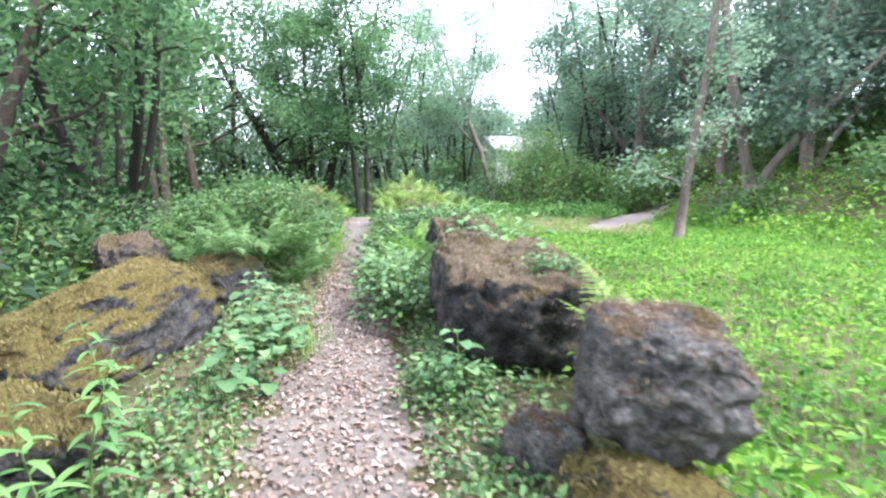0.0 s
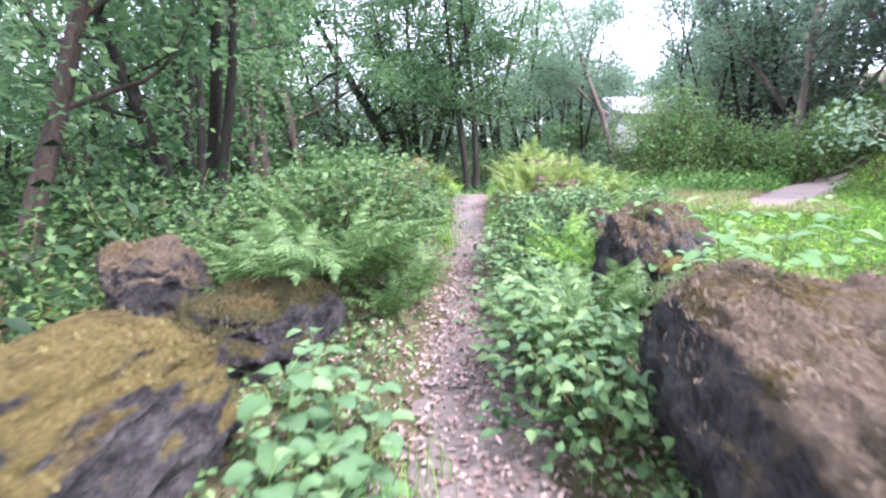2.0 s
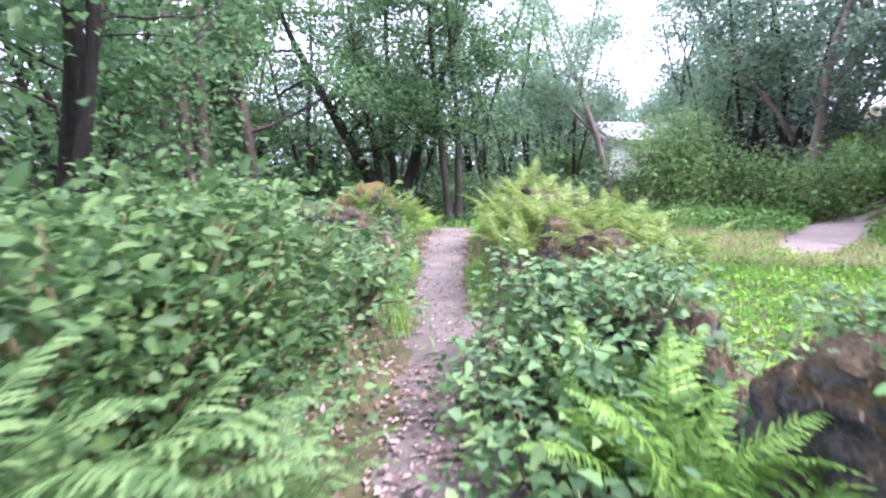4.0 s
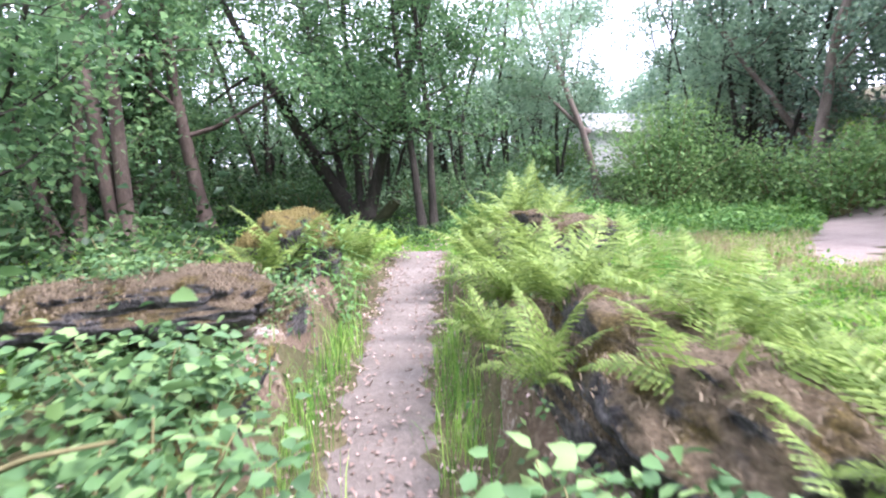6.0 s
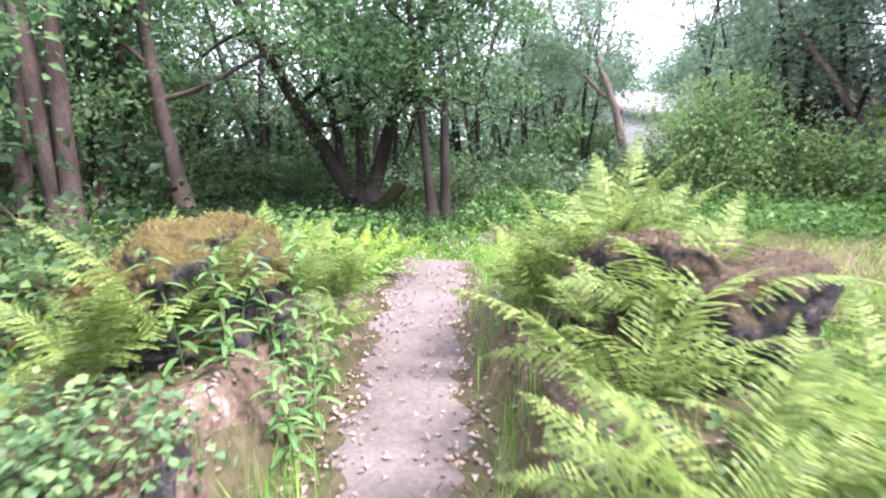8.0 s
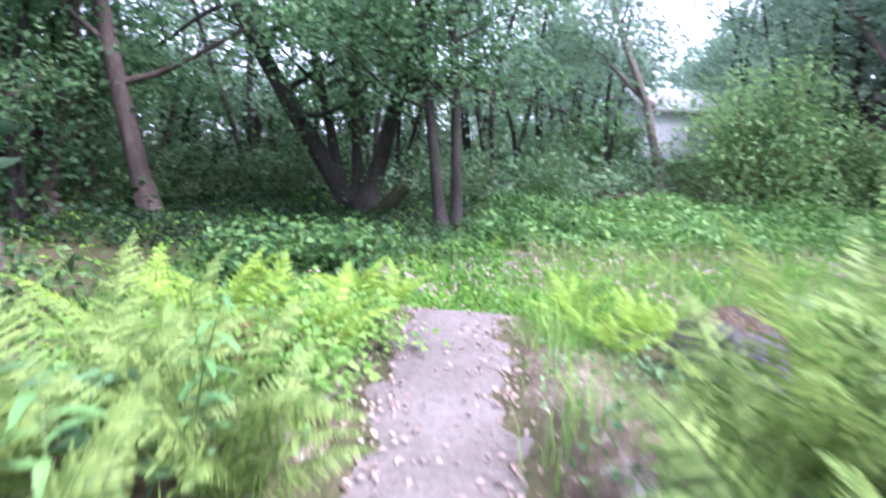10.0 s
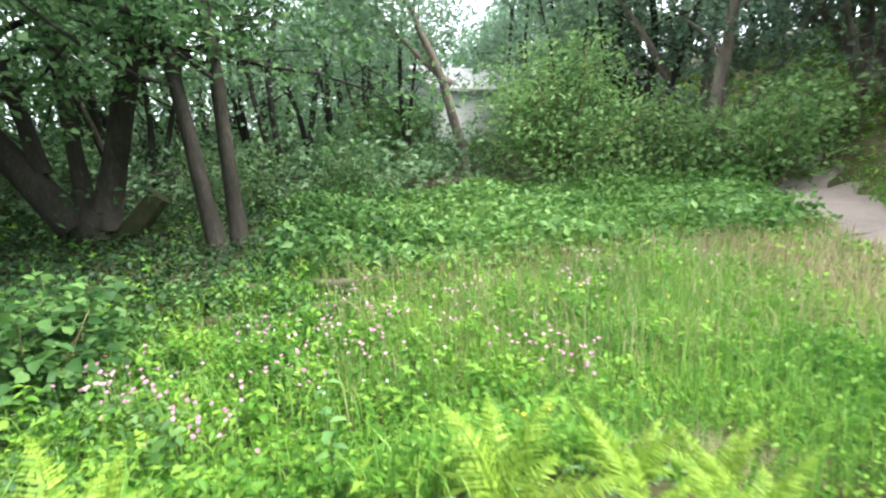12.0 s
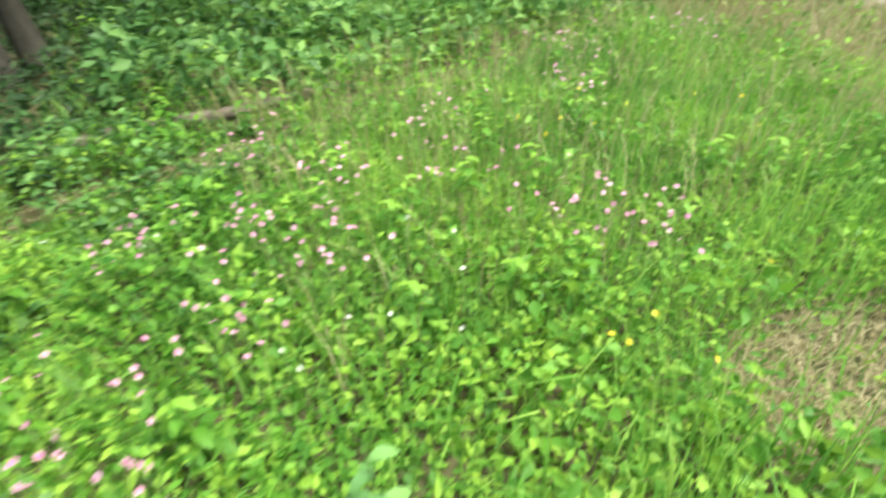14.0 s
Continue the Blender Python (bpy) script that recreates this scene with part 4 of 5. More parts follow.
for x, y, t in ((-1.5, 2.1, 80), (-1.75, 1.65, 160), (-1.6, 2.45, 240), (-1.25, 1.5, 310), (-2.8, 13.4, 120), (-2.95, 13.75, 200), (-3.1, 14.4, 90), (-2.9, 13.2, 300), (-3.0, 12.9, 190), (-2.95, 13.45, 75), (-2.75, 13.0, 10), (-2.85, 13.25, 50), (-3.0, 13.05, 95), (-2.72, 13.5, 140), (-2.66, 13.15, 185), (-2.9, 12.75, 230), (-3.1, 12.7, 270), (-2.64, 12.8, 330)):
    copy_thing(willowherb, pose(x, y, gz(x, y), 0, 0, t) @ Matrix.Scale(1 if y < 5 else 0.85, 4))
for x, y, z, t in ((0.3, 6.0, 0.48, 15), (0.55, 6.2, 0.48, 95), (0.2, 6.35, 0.44, 175), (0.75, 6.5, 0.4, 260), (0.95, 7.2, 0.5, 35), (0.7, 7.7, 0.55, 120), (1.0, 7.8, 0.5, 210), (0.3, 4.7, 0.9, 10), (0.62, 4.95, 0.88, 100), (0.2, 5.05, 0.88, 190), (0.75, 4.3, 0.86, 260), (0.5, 5.9, 0.5, 50), (0.55, 5.5, 0.6, 140), (0.2, 7.1, 0.75, 30)):
    copy_thing(slab_weed, pose(x, y, z, 0, 0, t))
for x, y, z, t, k in ((0.78, 3.75, 0.72, 80, 0.45), (0.02, 3.3, 0.05, 80, 0.6), (-0.3, 8.4, 0.55, 40, 0.8), (-0.2, 9.0, 0.55, 160, 0.8), (0.3, 7.5, 0.78, 250, 0.55), (-3.3, 11.0, 0.8, 70, 0.6), (-2.7, 10.4, 0.4, 190, 0.7), (-2.9, 11.9, 0.5, 20, 0.6)):
    copy_thing(bramble, pose(x, y, z, 0, 0, t) @ Matrix.Scale(k, 4))
meadow_bush = put(shrub(63, 0.7, 0.85, 620, 0.13, SHADED_EDGE_LEAF, "leafy dark green bush at the meadow's edge", "meadow_bush", stems=10, width=0.8, up=0.65, fine=True), -4.9, 21.3, sink=0.05)
for x, y, t in ((-5.4, 20.7, 60), (-4.7, 20.5, 200), (-5.5, 19.7, 75), (-6.6, 20.9, 260)):
    again(meadow_bush, x, y, t, 0.05)


# ---- ferns: every frond is a part ----
def frond_mesh(seed, length, arch, mat):
    """A feathered frond that rises and arches over along x: toothed leaflets in pairs on a thin midrib."""
    rng = np.random.default_rng(seed)
    P = Pile()
    n = 40
    pts, a, yaw = [np.zeros(3)], radians(76), 0.0
    for i in range(n):
        a -= radians(arch) / n * (0.3 + 1.4 * i / n)
        yaw += rng.normal() * 0.022
        pts.append(pts[-1] + np.array([math.cos(a) * math.cos(yaw), math.cos(a) * math.sin(yaw), math.sin(a)]) * length / n)
    P.add(*tube(pts[::4] + [pts[-1]], [0.0045 * (1 - 0.9 * k / 11) for k in range(len(pts[::4]) + 1)], 3))
    for i in range(6, n + 1):
        u = i / n
        L = length * 0.215 * min(1, 0.4 + u * 1.7) * min(1, (1.02 - u) * 1.45) ** 0.9 * rng.uniform(0.85, 1.12)
        t = unit((pts[i] - pts[i - 1])[None])[0]
        up = np.array([-t[2], 0, t[0]])
        for s in (-1, 1):
            d = unit((np.array([0, s, 0]) + t * (0.22 + 0.6 * u + rng.normal() * 0.09) - up * rng.uniform(-0.15, 0.4))[None])[0]
            e = unit((t - d * np.dot(t, d))[None])[0]
            w, sag = length / n * 0.56, rng.uniform(0.05, 0.4)
            rib = [pts[i] + d * L * f - up * L * sag * f * f for f in (0, 0.34, 0.68, 1)]
            V, F = list(rib), []
            for side in (-1, 1):
                for k in range(3):
                    V.append(rib[k] * 0.35 + rib[k + 1] * 0.65 + e * side * w * (1, 0.85, 0.5)[k] - up * w * 0.18)
                    F.append((k, k + 1, len(V) - 1) if side > 0 else (k, len(V) - 1, k + 1))
                    if k:
                        V.append(rib[k] + e * side * w * 0.42 * (1 - 0.2 * k))
                        F.append((k, len(V) - 2, len(V) - 1) if side > 0 else (k, len(V) - 1, len(V) - 2))
            P.add(V, F)
    return P.mesh("frond", mat)


GREEN_FRONDS = [frond_mesh(71, 0.85, 62, FERN_LEAF), frond_mesh(72, 0.75, 85, FERN_LEAF), frond_mesh(73, 0.9, 48, FERN_LEAF)]
PALE_FRONDS = [frond_mesh(77, 0.85, 60, PALE_FERN_LEAF), frond_mesh(78, 0.75, 82, PALE_FERN_LEAF), frond_mesh(79, 0.9, 46, PALE_FERN_LEAF)]
LUSH_FRONDS = [frond_mesh(80, 0.8, 60, LUSH_LEAF), frond_mesh(81, 0.7, 80, LUSH_LEAF), frond_mesh(82, 0.85, 48, LUSH_LEAF)]
LIT_FRONDS = [frond_mesh(74, 0.85, 58, LIT_FERN_LEAF), frond_mesh(75, 0.75, 80, LIT_FERN_LEAF), frond_mesh(76, 0.9, 45, LIT_FERN_LEAF)]


def fern(x, y, size, seed, count=9, z=None, lean=(0, 0)):
    r = random.Random(seed)
    if y < 9 and x > 0.8:
        fronds, tone = PALE_FRONDS, "pale green fern with arching feathered fronds"
    elif y < 9 and x > -0.6 and y > 6.9:
        fronds, tone = LUSH_FRONDS, "lush bright green fern with feathered fronds"
    elif y < 9:
        fronds, tone = GREEN_FRONDS, "green fern with arching feathered fronds"
    elif y < 15.6:
        fronds, tone = PALE_FRONDS, "pale green fern with arching feathered fronds"
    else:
        fronds, tone = LIT_FRONDS, "fresh yellow-green fern with feathered fronds, sunlit tone in its colour"
    root = tagged(new("fern"), tone, "fern", "ferns along the path")
    root.matrix_basis = pose(x, y, (gz(x, y) if z is None else z) - 0.02, lean[0], lean[1], 0)
    for k in range(count):
        part("frond", fronds[k % 3], root, pose(0, 0, 0, r.uniform(-25, 25), r.uniform(-8, 30), 360 * k / count + r.uniform(-18, 18)) @ Matrix.Scale(size * r.uniform(0.75, 1.15), 4))


FERNS = [
    # x, y, size, foot height where it grows on a rock
    (-2.15, 6.2, 1.15, 0.45), (-2.0, 6.55, 1.05, 0.4), (-1.75, 6.25, 0.7, 0.15), (-2.4, 6.5, 1.25, 0.4), (-1.75, 6.9, 0.9, None), (-0.45, 5.9, 0.8, None), (-0.5, 6.4, 0.7, None),
    (-0.35, 7.3, 0.9, None), (-0.45, 7.9, 0.8, None), (-0.95, 10.4, 0.8, 0.6), (-0.8, 11.1, 0.9, 0.75), (-0.2, 10.6, 0.9, 0.75), (-1.15, 11.7, 0.9, 0.6),
    (-0.6, 12.2, 0.7, 0.5), (-1.35, 13.35, 0.4, 0.45), (-1.5, 14.2, 0.8, 0.45), (-1.3, 14.7, 0.8, 0.4), (-1.0, 14.3, 1.05, 0.6), (-0.65, 14.6, 1.15, 0.6), (-1.3, 14.4, 0.9, 0.5), (-1.1, 13.75, 0.6, 0.85),
    (-0.6, 13.75, 0.6, 0.8), (-1.1, 15.2, 0.6, 0.2), (-0.6, 15.1, 0.75, 0.3), (-1.28, 13.0, 0.42, 0.75), (-3.3, 12.4, 0.7, 0.6), (-3.5, 13.9, 0.95, 0.4), (-3.2, 14.6, 0.95, 0.35), (-3.7, 14.8, 0.95, 0.3),
    (-3.9, 15.4, 0.9, 0.1), (-2.85, 13.9, 0.6, None), (-3.3, 15.9, 0.8, None), (-2.9, 13.6, 0.6, 0.6), (-3.8, 11.9, 0.8, None), (-3.5, 12.0, 0.7, None), (-4.4, 12.6, 0.9, None), (-4.2, 11.0, 0.8, None),
    (-4.75, 16.1, 1.15, None), (-4.3, 16.4, 0.95, None), (-3.9, 16.7, 0.62, None), (-3.5, 17.0, 0.6, None), (-3.2, 17.4, 0.65, None), (-3.6, 17.5, 0.6, None), (-4.2, 17.3, 0.65, None),
    (-1.7, 17.3, 0.6, None), (-1.3, 17.05, 0.5, None), (-0.85, 17.05, 0.52, None), (-1.1, 17.45, 0.45, None), (-3.4, 18.1, 0.5, None),
    (-0.6, 17.5, 0.55, None), (-1.45, 16.5, 0.42, None), (-1.2, 16.75, 0.5, None), (-1.6, 16.85, 0.4, None), (-1.2, 10.9, 0.6, 0.6), (-2.95, 6.3, 0.9, None), (0.0, 5.9, 0.6, 0.4), (1.12, 2.95, 0.95, 0.3), (-0.45, 5.35, 0.8, 0.2), (-0.35, 5.7, 0.75, 0.3),
    (-0.2, 7.05, 0.85, 0.2), (-0.5, 7.5, 0.8, None), (0.95, 6.7, 0.9, None), (1.5, 6.9, 1.0, None), (2.1, 7.2, 0.95, None), (1.35, 7.6, 0.95, None), (1.9, 6.3, 0.8, None), (1.7, 8.2, 1.0, None), (0.9, 8.4, 0.9, None),
    (-0.2, 9.3, 0.85, 0.5), (-0.38, 9.98, 0.9, 0.72), (-0.15, 10.45, 1.0, 0.75), (0.15, 9.6, 0.95, 0.6), (-2.35, 5.75, 0.85, 0.5), (-2.7, 5.95, 0.8, 0.45), (0.1, 10.1, 0.95, 0.6), (-0.75, 11.3, 1.2, 0.66), (-0.3, 11.4, 1.15, 0.6), (-1.0, 11.9, 1.15, 0.6),
    (-0.5, 12.1, 1.1, 0.5), (-1.15, 12.5, 1.0, 0.6), (0.3, 10.9, 1.0, 0.4), (-0.95, 12.95, 0.9, 0.75), (-3.2, 12.75, 0.9, 0.6), (-2.95, 14.3, 0.85, 0.35), (-3.5, 14.3, 1.0, 0.4), (-1.0, 13.9, 1.0, 0.8), (-1.45, 13.9, 0.85, 0.5),
]
for k, (x, y, s, z) in enumerate(FERNS):
    fern(x, y, s * (0.8 if 9 < y < 12.3 else 1), 300 + k, 9, z)


# ---- meadow: grass, herbs and flowers ----
rng = np.random.default_rng(8)


def sown(count, box, keep=None, everywhere=False):
    x, y = rng.uniform(box[0], box[1], count), rng.uniform(box[2], box[3], count)
    d = x - np.interp(y, PATH_Y, PATH_X)
    ok = (np.abs(d) > 0.42) | (y > 18.0)
    tx = 5.6 + 0.62 * (y - 19.5)
    ok &= ~((y > 19.4) & (y < 29) & (np.abs(x - tx) < 0.55 + 0.35 * smooth(20, 22, y) + 0.4 * rng.uniform(size=count)))
    if keep is not None:
        ok &= keep(x, y, d)
    if not everywhere:
        # a worn trail and a dry bare patch in the meadow
        worn = (np.abs(y - 22.0 - 0.12 * (x + 2.6)) < 0.2 + 0.07 * np.sin(x * 5)) & (x > -4.6) & (x < 1.2)
        dry_spot = ((x + 0.3) / 0.75) ** 2 + ((y - 18.15) / 0.42) ** 2 < 1 + 0.35 * np.sin(x * 9) * np.sin(y * 8)
        ok &= ~((worn | dry_spot) & (rng.uniform(size=count) < 0.85))
    x, y = x[ok], y[ok]
    return np.stack([x, y, ground_z(x, y) - 0.01], 1)


grass = Pile()
grass.add(*blade_arrays(rng, sown(27000, (-5, 3.5, 17.6, 22.5), lambda x, y, d: (x > -2.0 + 0.8 * np.sin(y * 2.1)) | (rng.uniform(size=len(x)) < 0.25)), 0.38, 0.003, 0.6))
grass.add(*blade_arrays(rng, sown(17000, (-8, 12, 17.6, 30), lambda x, y, d: (x > -3.5) | (y < 21.5)), 0.36, 0.006, 0.7))
grass.add(*blade_arrays(rng, sown(19000, (0.8, 12, 0.5, 19), lambda x, y, d: d > 1.6), 0.3, 0.005, 0.7))
grass.add(*blade_arrays(rng, sown(9000, (-4, 1, 0, 17.4), lambda x, y, d: np.abs(d) < 1.4), 0.13, 0.003, 0.7))
tagged(new("meadow_grass", grass.mesh("meadow_grass", GRASS)), "tall bright green meadow grass", "grass", kind="stuff")
tuft = Pile()
for y0, off in ((10.6, -0.38), (11.2, -0.4), (11.9, -0.36), (12.4, -0.38), (10.8, 0.36), (11.5, 0.38), (12.2, 0.36), (13.1, 0.46), (14.2, 0.5), (13.5, -0.48), (15.2, 0.5), (16.3, 0.55), (16.7, 0.7), (16.9, 0.5), (4.2, -0.25), (9.9, -0.3)):
    n = 130 if y0 < 13 and y0 > 5 else 90
    P = np.stack([path_x(y0) + off * 1.3 + rng.normal(size=n) * 0.09, y0 + rng.normal(size=n) * 0.2, np.zeros(n)], 1)
    P[:, 2] = ground_z(P[:, 0], P[:, 1])
    tuft.add(*blade_arrays(rng, P, 0.3, 0.003, 0.6))
tagged(new("path_grass", tuft.mesh("path_grass", GRASS)), "fine grass tufts along the path's edges", "grass", kind="stuff")
herb = Pile()


def herbs(count, box, low, high, leaf, keep=None):
    P = sown(count, box, keep)
    P[:, 2] += rng.uniform(low, high, len(P)) * (0.65 + 0.35 * np.sin(P[:, 0] * 2.3 + np.sin(P[:, 1])) * np.sin(P[:, 1] * 1.9) + 0.3 * np.sin(P[:, 0] * 6.1 + 1) * np.sin(P[:, 1] * 5.3))
    herb.add(*leaf_arrays(rng, P, leaf, leaf * 0.55, 0.6))


herbs(30000, (-4.0, 3.5, 17.5, 22.5), 0.02, 0.3, 0.058)
herbs(32000, (-9, 12, 18, 31), 0.03, 0.4, 0.1, lambda x, y, d: x > -3.0 + 0.5 * np.sin(y * 3))
herbs(36000, (0.8, 12, 0.5, 19), 0.02, 0.3, 0.11, lambda x, y, d: d > 1.5)
herbs(13000, (-5.6, -0.8, 17.5, 21.6), 0.04, 0.36, 0.075)
herbs(9000, (-16, -3, 3, 30), 0.03, 0.45, 0.13, lambda x, y, d: d < -1.8)
tagged(new("meadow_herbs", herb.mesh("meadow_herbs", HERB)), "low leafy green herbs of the meadow", "undergrowth", kind="stuff")
creeper = Pile()
for count, box, hi, leaf, keep in ((17000, (-4.2, 1.6, 0, 17.6), 0.16, 0.055, lambda x, y, d: np.abs(d) > 0.55), (7000, (-1.7, 1.0, 0.6, 4.5), 0.12, 0.045, lambda x, y, d: (np.abs(d) > 0.5) & (np.abs(d) < 1.3)), (13000, (-3.5, 1.2, 0.3, 10), 0.13, 0.05, lambda x, y, d: (np.abs(d) > 0.45) & (np.abs(d) < 1.2))):
    P = sown(count, box, keep)
    P[:, 2] += 0.015 + rng.uniform(0, hi, len(P)) * (0.6 + 0.4 * np.sin(P[:, 0] * 5.1) * np.sin(P[:, 1] * 4.3))
    creeper.add(*leaf_arrays(rng, P, leaf, leaf * 0.75, 0.65))
tagged(new("ground_creeper", creeper.mesh("ground_creeper", BRAMBLE_LEAF)), "creeping green leaves beside the path", "undergrowth", kind="stuff")
# herbs in the darkened leaf colour that stands in for tree shade
shade = Pile()
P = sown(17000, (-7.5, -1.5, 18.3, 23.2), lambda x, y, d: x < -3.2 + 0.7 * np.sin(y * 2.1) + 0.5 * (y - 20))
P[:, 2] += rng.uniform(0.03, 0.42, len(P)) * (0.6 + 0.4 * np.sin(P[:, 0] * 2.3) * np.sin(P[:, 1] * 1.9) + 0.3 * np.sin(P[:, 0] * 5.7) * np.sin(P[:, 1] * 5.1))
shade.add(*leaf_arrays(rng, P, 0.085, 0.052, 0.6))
tagged(new("campion_leaves", shade.mesh("campion_leaves", SHADED_EDGE_LEAF)), "dark green leafy herbs at the wood's edge, shade in their colour", "undergrowth", kind="stuff")
nettle = Pile()
P = sown(17000, (-3, 10, 22.8, 31))
P = P[P[:, 1] > 22.6 + 0.12 * P[:, 0]]
P[:, 2] += rng.uniform(0.05, 0.8, len(P)) * (0.65 + 0.35 * np.sin(P[:, 0] * 1.7 + np.sin(P[:, 1] * 1.3)) * np.sin(P[:, 1] * 1.4))
# the bed's west part takes the darkened leaves in place of cast shade
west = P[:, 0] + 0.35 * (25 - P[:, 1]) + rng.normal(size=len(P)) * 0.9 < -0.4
nettle.add(*leaf_arrays(rng, P[~west], 0.18, 0.115, 0.62))
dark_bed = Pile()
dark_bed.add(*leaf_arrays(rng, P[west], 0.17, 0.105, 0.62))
tagged(new("shaded_bed", dark_bed.mesh("shaded_bed", SHADED_EDGE_LEAF)), "dense leaf bed under the trees, coloured dark as in shade", "undergrowth", kind="stuff")
tagged(new("nettle_bed", nettle.mesh("nettle_bed", BED_LEAF)), "dense bright bed of nettle leaves", "undergrowth", kind="stuff")


# undergrowth carries shade, the thicket sunlight, in its leaf colour
for name, mat, label, count, box, hi, leaf, keep in (("woodland_undergrowth", SHADED_FLOOR_LEAF, "dark green undergrowth of the wood, shade put into its colour", 26000, (-26, -4.5, 4, 46), 2.3, 0.24, lambda x, y, d: (d < -3.2) & ~((x > -11) & (y > 17) & (y < 30.5))),
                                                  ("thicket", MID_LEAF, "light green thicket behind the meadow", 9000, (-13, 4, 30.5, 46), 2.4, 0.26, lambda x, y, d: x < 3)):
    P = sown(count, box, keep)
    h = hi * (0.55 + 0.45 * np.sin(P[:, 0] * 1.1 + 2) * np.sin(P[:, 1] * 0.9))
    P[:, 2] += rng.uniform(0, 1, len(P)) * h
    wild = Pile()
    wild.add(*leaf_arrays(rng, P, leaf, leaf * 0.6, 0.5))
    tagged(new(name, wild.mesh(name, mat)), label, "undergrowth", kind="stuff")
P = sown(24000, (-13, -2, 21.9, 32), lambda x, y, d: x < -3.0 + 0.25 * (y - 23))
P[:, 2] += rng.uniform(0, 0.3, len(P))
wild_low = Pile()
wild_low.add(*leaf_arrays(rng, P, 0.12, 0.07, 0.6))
tagged(new("wood_floor_plants", wild_low.mesh("wood_floor_plants", SHADED_FLOOR_LEAF)), "low plants on the wood floor, coloured dark as in shade", "undergrowth", kind="stuff")
slope = Pile()
P = sown(22000, (8.5, 30, 8, 44), lambda x, y, d: (x > 8.8 + 0.18 * np.abs(y - 16) * (y < 24)) & ((np.abs(x - (5.6 + 0.62 * (y - 19.5))) > 1.5) | (y > 29)))
P[:, 2] += rng.uniform(0, 1, len(P)) * 1.2 * (0.6 + 0.4 * np.sin(P[:, 0] * 0.9) * np.sin(P[:, 1] * 1.2))
slope.add(*leaf_arrays(rng, P, 0.2, 0.12, 0.6))
tagged(new("hillside_undergrowth", slope.mesh("hillside_undergrowth", HERB)), "bright green undergrowth on the hillside", "undergrowth", kind="stuff")
dry = Pile()
dry.add(*blade_arrays(rng, sown(15000, (2.0, 9.0, 17.0, 24.0), lambda x, y, d: np.abs(x - 5.2 - 0.35 * (y - 20)) < 2.6), 0.33, 0.006, 0.7))
dry.add(*blade_arrays(rng, sown(2600, (-1.2, 0.5, 17.75, 18.6), everywhere=True), 0.09, 0.004, 1.1))
dry.add(*blade_arrays(rng, sown(900, (-4.5, 1.0, 21.6, 22.5), lambda x, y, d: np.abs(y - 22.0 - 0.12 * (x + 2.6)) < 0.2, True), 0.08, 0.004, 1.2))
dry.add(*blade_arrays(rng, sown(3200, (-2.2, 4.5, 19.2, 23.2)), 0.5, 0.0035, 0.5))
tagged(new("dry_grass", dry.mesh("dry_grass", DRY_GRASS)), "pale dry seeding grass", "grass", kind="stuff")


def flower_field(name, mat, centers, per, spread, height, size, label):
    """Small five-petalled flowers on thin stems in loose drifts."""
    pet, stems = Pile(), Pile()
    for cx, cy in centers:
        for _ in range(per):
            x, y = cx + rng.normal() * spread, cy + rng.normal() * spread
            h = height * rng.uniform(0.7, 1.2)
            top = np.array([x + rng.normal() * 0.03, y + rng.normal() * 0.03, gz(x, y) + h])
            stems.add(*tube([(x, y, top[2] - h), tuple(top)], [0.002, 0.0015], 3))
            ax = unit(np.array([[rng.normal() * 0.5, rng.normal() * 0.5 - 0.3, 1]]))[0]
            u = unit(np.cross(ax, [0.3, 0.8, 0.1])[None])[0]
            v = np.cross(ax, u)
            for k in range(5):
                a = 2 * math.pi * k / 5
                d, s = u * math.cos(a) + v * math.sin(a), -u * math.sin(a) + v * math.cos(a)
                pet.add([top, top + d * size * 0.7 + s * size * 0.36, top + d * size + ax * size * 0.1, top + d * size * 0.7 - s * size * 0.36], [(0, 1, 2), (0, 2, 3)])
    root = tagged(new(name), label, "flowers", kind="stuff")
    tagged(part("petals", pet.mesh("petals", mat), root), kind="stuff")
    tagged(part("stems", stems.mesh("stems", GREEN_STEM), root), kind="stuff")


flower_field("campion", PINK, [(-2.3, 20.2), (-2.6, 19.6), (-2.0, 19.9), (-3.6, 19.6), (-3.9, 19.9), (-3.3, 19.4), (-1.0, 20.4), (-0.6, 19.6), (-0.4, 19.2), (-0.7, 21.0), (-2.9, 20.6), (-4.6, 19.2), (-5.0, 19.0), (-1.7, 20.6), (-3.0, 18.9), (-2.0, 21.4), (0.5, 20.9), (1.2, 21.8), (2.6, 21.5)],
             22, 0.17, 0.43, 0.017, "pink campion flowers on thin stems")
flower_field("buttercup", YELLOW, [(0.3, 20.6), (-0.8, 18.6), (2.5, 9.5), (1.0, 20.0)], 6, 0.3, 0.3, 0.017, "small yellow buttercups")
flower_field("white_flower", WHITE_PETAL, [(-2.3, 19.3), (-2.6, 20.8), (-3.4, 20.2), (-1.4, 19.8)], 4, 0.3, 0.4, 0.013, "small white meadow flowers")
weed = put(broad_plant(65, 16, 0.15, 0.42, HERB, "leafy green weed standing in the meadow", "meadow_weed", 0.45), -1.5, 20.1, sink=0)
for k in range(40):
    x, y = rng.uniform(-4.8, 1.2), rng.uniform(18.6, 23)
    again(weed, x, y, rng.uniform(0, 360), 0)
spike = put(broad_plant(64, 14, 0.12, 0.75, LANCE_LEAF, "pale green spike with whitish flowers", "flower_spike", 0.5), -2.32, 18.35, sink=0)
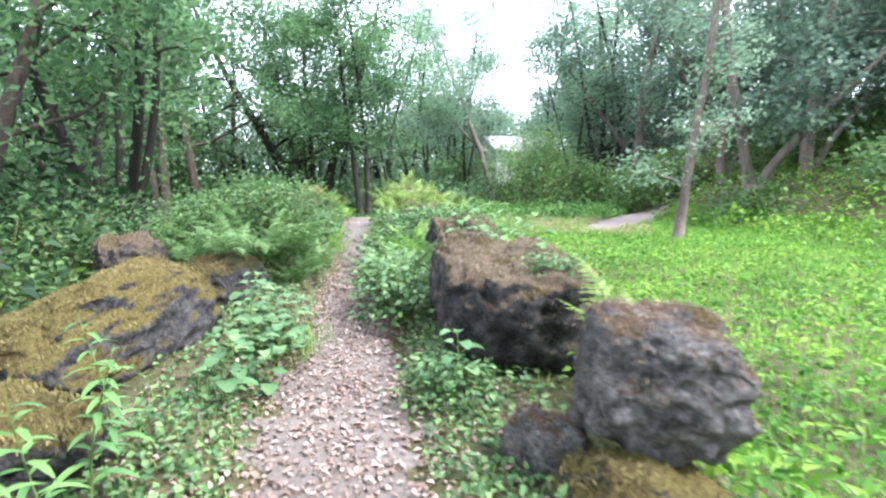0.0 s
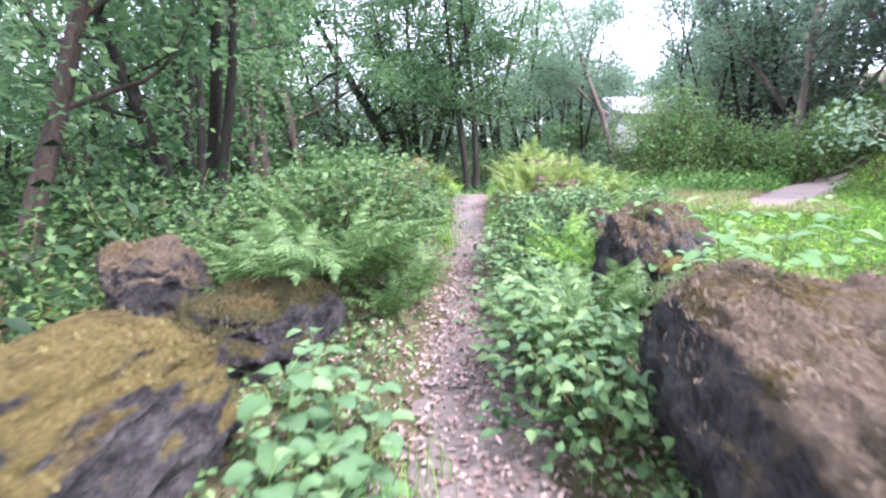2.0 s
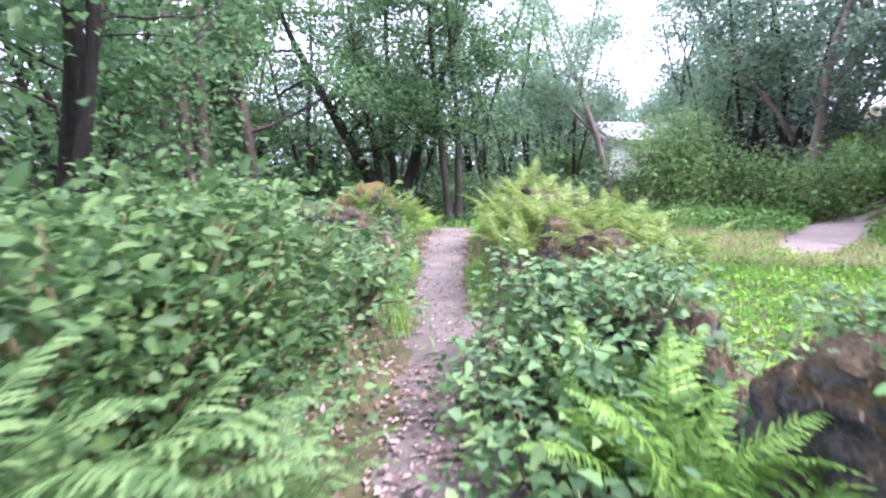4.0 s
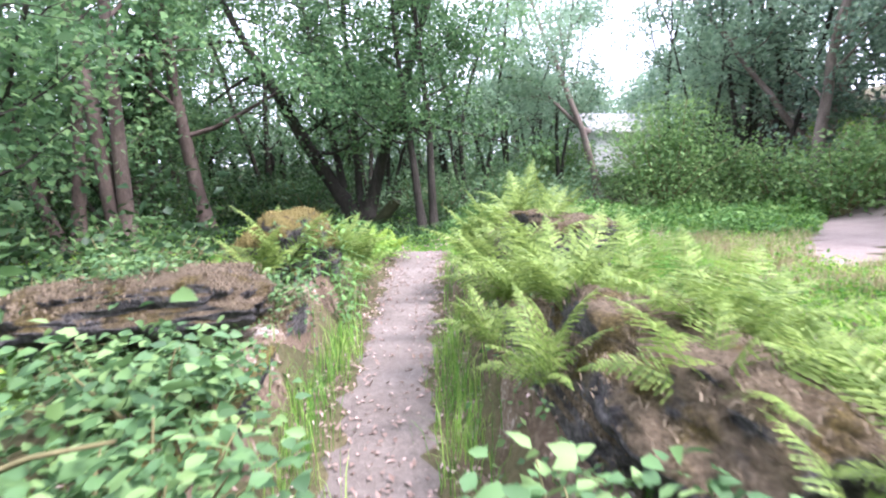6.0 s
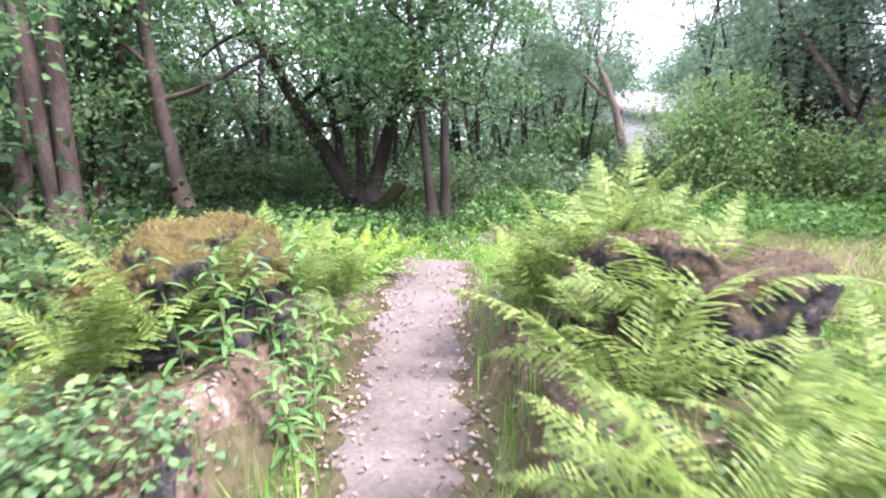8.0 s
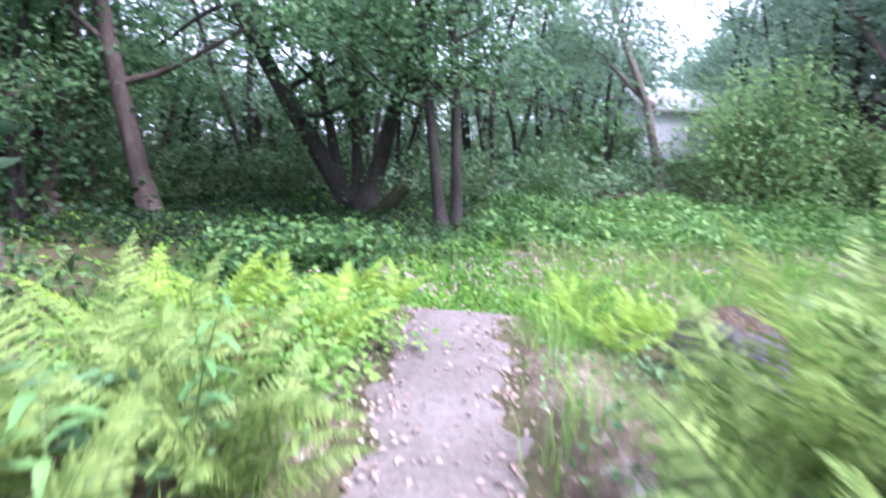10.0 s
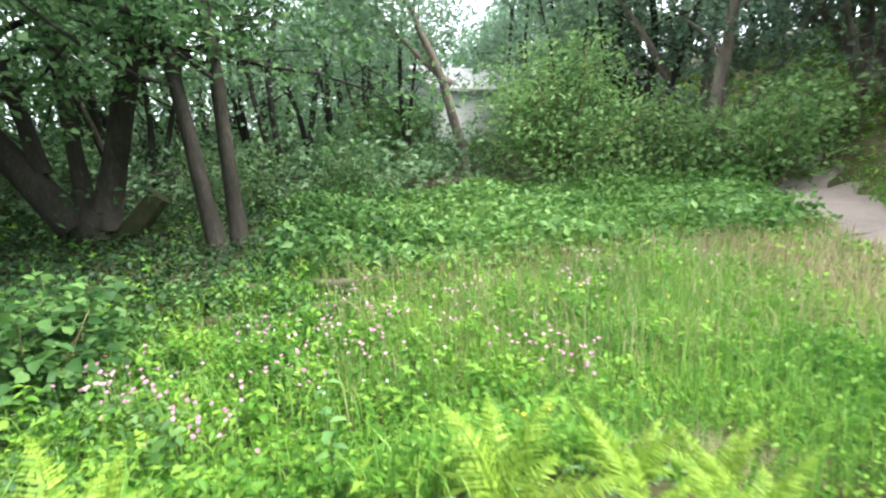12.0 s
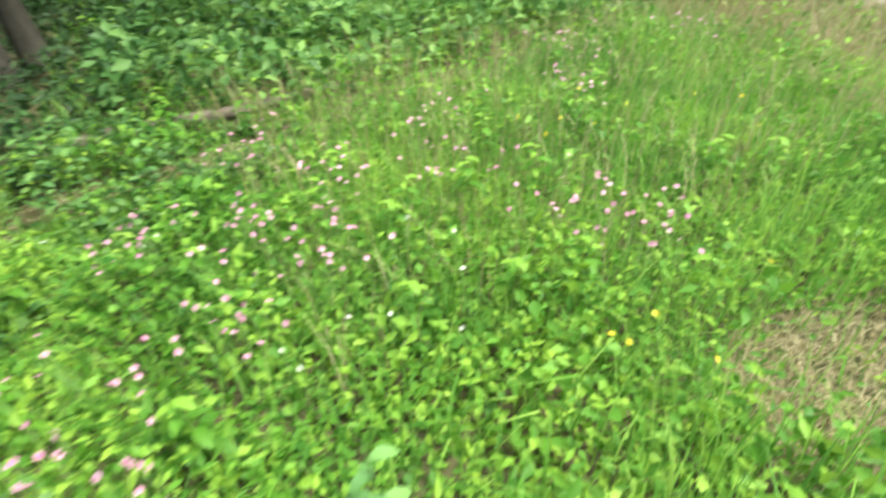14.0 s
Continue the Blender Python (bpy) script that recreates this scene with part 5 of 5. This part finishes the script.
for x, y in ((-3.35, 21.7), (-3.15, 21.9), (-3.7, 21.6), (-2.75, 21.8)):
    again(spike, x, y, 40 * x, 0)


# ---- buildings and fence behind the meadow ----
def slab_part(name, parent, lo, hi, mat):
    (x0, y0, z0), (x1, y1, z1) = lo, hi
    V = [(x0, y0, z0), (x1, y0, z0), (x1, y1, z0), (x0, y1, z0), (x0, y0, z1), (x1, y0, z1), (x1, y1, z1), (x0, y1, z1)]
    F = [(0, 3, 2, 1), (4, 5, 6, 7), (0, 1, 5, 4), (1, 2, 6, 5), (2, 3, 7, 6), (3, 0, 4, 7)]
    ob = mesh_object(name, V, F, mat, parent)
    b = ob.modifiers.new("edge", "BEVEL")
    b.width, b.segments = 0.02, 1
    return ob


def building(x, y, z, turn, w, d, h, rise, wall, roof, label, name):
    root = tagged(new(name), label, "building")
    root.matrix_basis = pose(x, y, z, 0, 0, turn)
    t = 0.2
    for a, b in (((-w / 2, -d / 2, 0), (w / 2, -d / 2 + t, h)), ((-w / 2, d / 2 - t, 0), (w / 2, d / 2, h)), ((-w / 2, -d / 2 + t, 0), (-w / 2 + t, d / 2 - t, h)), ((w / 2 - t, -d / 2 + t, 0), (w / 2, d / 2 - t, h))):
        slab_part("wall", root, a, b, wall)
    o = 0.3
    for s in (-1, 1):
        V = [(-w / 2 - o, s * (d / 2 + o), h - 0.02), (w / 2 + o, s * (d / 2 + o), h - 0.02), (w / 2 + o, 0, h + rise), (-w / 2 - o, 0, h + rise)]
        V += [(a, b, c + 0.12) for a, b, c in V]
        F = [(0, 1, 2, 3), (7, 6, 5, 4), (0, 4, 5, 1), (1, 5, 6, 2), (2, 6, 7, 3), (3, 7, 4, 0)]
        mesh_object("roof", V, F, roof, root)
        mesh_object("gable", [(s * (w / 2 - 0.01), -d / 2, h), (s * (w / 2 - 0.01), d / 2, h), (s * (w / 2 - 0.01), 0, h + rise), (s * (w / 2 - t), -d / 2, h), (s * (w / 2 - t), d / 2, h), (s * (w / 2 - t), 0, h + rise)],
                    [(0, 1, 2), (5, 4, 3), (0, 3, 4, 1), (1, 4, 5, 2), (2, 5, 3, 0)], wall, root)
    return root


building(6.0, 47, 0.3, 24, 5.6, 4.2, 2.75, 1.3, CONCRETE, ROOFING, "small white rendered building with pale low roof", "cottage")
building(13.5, 43, 1.2, 15, 4.0, 3.5, 2.2, 0.9, DARK_WOOD, DARK_WOOD, "dark weathered wooden hut among trees", "shed")


def fence(x0, y0, x1, y1, posts):
    root = tagged(new("fence"), "old dark wooden post and rail fence", "fence")
    root.matrix_basis = pose(0, 0, 0)
    for k in range(posts):
        f = k / (posts - 1)
        x, y = x0 + (x1 - x0) * f, y0 + (y1 - y0) * f
        z = gz(x, y)
        V, F = tube([(x, y, z - 0.2), (x + 0.02, y, z + 0.5), (x + 0.01, y, z + 1.05)], [0.06, 0.055, 0.05], 6)
        mesh_object("post", V, F, DARK_WOOD, root)
    for h in (0.45, 0.85):
        pts = [(x0 + (x1 - x0) * k / 8, y0 + (y1 - y0) * k / 8, gz(x0 + (x1 - x0) * k / 8, y0 + (y1 - y0) * k / 8) + h + 0.03 * math.sin(k * 2.1)) for k in range(9)]
        V, F = tube(pts, [0.045] * 9, 6)
        mesh_object("rail", V, F, DARK_WOOD, root)


fence(-17.5, 30.6, -2.5, 33.6, 9)


def brushwood(x, y, w, d, h):
    """A heap of dead branches."""
    r = np.random.default_rng(77)
    heap = Pile()
    for _ in range(90):
        a, L = r.uniform(-0.5, 0.5), r.uniform(0.8, 1.8)
        p = np.array([x + r.uniform(-w, w) * 0.5, y + r.uniform(-d, d) * 0.5, gz(x, y) + r.uniform(0.02, h)])
        q = p + np.array([math.cos(a) * L, math.sin(a) * L, r.normal() * 0.12])
        heap.add(*tube([p, (p + q) / 2 + r.normal(size=3) * 0.05, q], [0.03, 0.025, 0.012], 5))
    tagged(new("brushwood_pile", heap.mesh("brushwood_pile", DEAD_WOOD)), "heap of brown dead branches under the bushes", "brushwood")


V, F = tube([(-3.95, 22.8, gz(-3.95, 22.8) + 0.04), (-2.9, 22.92, gz(-2.9, 22.9) + 0.09), (-1.9, 22.9, gz(-1.9, 22.9) + 0.06), (-0.8, 23.05, gz(-0.8, 23.05) + 0.05)], [0.05, 0.07, 0.06, 0.03], 8)
tagged(mesh_object("fallen_branch", V, F, PALE_BARK, smooth=True), "pale fallen branch lying along the nettle bed", "branch")
brushwood(1.3, 30.6, 1.0, 0.8, 0.5)

# ---- litter and stones on the path ----
rng = np.random.default_rng(9)
litter = Pile()
n = 13000
y = 18.4 * rng.uniform(0, 1, n) ** 1.25 - 1
d = np.where(y > 11.5, rng.choice([-1, 1], n) * (0.33 + 0.14 * rng.normal(size=n)), rng.normal(size=n) * 0.36)
x = np.interp(y, PATH_Y, PATH_X) + d
keep = (y < 9) | (rng.uniform(size=n) < 0.3)
x, y = x[keep], y[keep]
litter.add(*leaf_arrays(rng, np.stack([x, y, ground_z(x, y) + 0.024], 1), 0.048, 0.03, 0.88, fold=0.3))
n = 4000
y = rng.uniform(0, 14, n)
d = rng.choice([-1, 1], n) * rng.uniform(0.35, 1.3, n)
x = np.interp(y, PATH_Y, PATH_X) + d
litter.add(*leaf_arrays(rng, np.stack([x, y, ground_z(x, y) + 0.02], 1), 0.045, 0.028, 0.9, fold=0.3))
tagged(new("leaf_litter", litter.mesh("leaf_litter", LITTER)), "dry pale brown leaves strewn over the path", "leaf litter", kind="stuff")
pebbles = Pile()
for k in range(110):
    y0 = rng.uniform(0.5, 17.5)
    x0 = path_x(y0) + rng.normal() * 0.25
    r = rng.uniform(0.006, 0.02)
    V = np.array([(1, 0, 0), (0, 1, 0), (-1, 0, 0), (0, -1, 0), (0, 0, 1), (0, 0, -1), (0.7, 0.7, 0.3), (-0.7, -0.6, 0.4)]) * rng.uniform(0.7, 1.2, (8, 3)) * r * np.array([1.2, 1, 0.7])
    F = [(0, 6, 4), (6, 1, 4), (1, 2, 4), (2, 7, 4), (7, 3, 4), (3, 0, 4), (1, 0, 5), (0, 1, 6), (2, 1, 5), (3, 2, 5), (2, 3, 7), (0, 3, 5)]
    pebbles.add(V + np.array([x0, y0, gz(x0, y0) + 0.015 + r * 0.3]), F)
tagged(new("pebbles", pebbles.mesh("pebbles", GRAVEL)), "small pale stones on the path", "pebbles", kind="stuff")
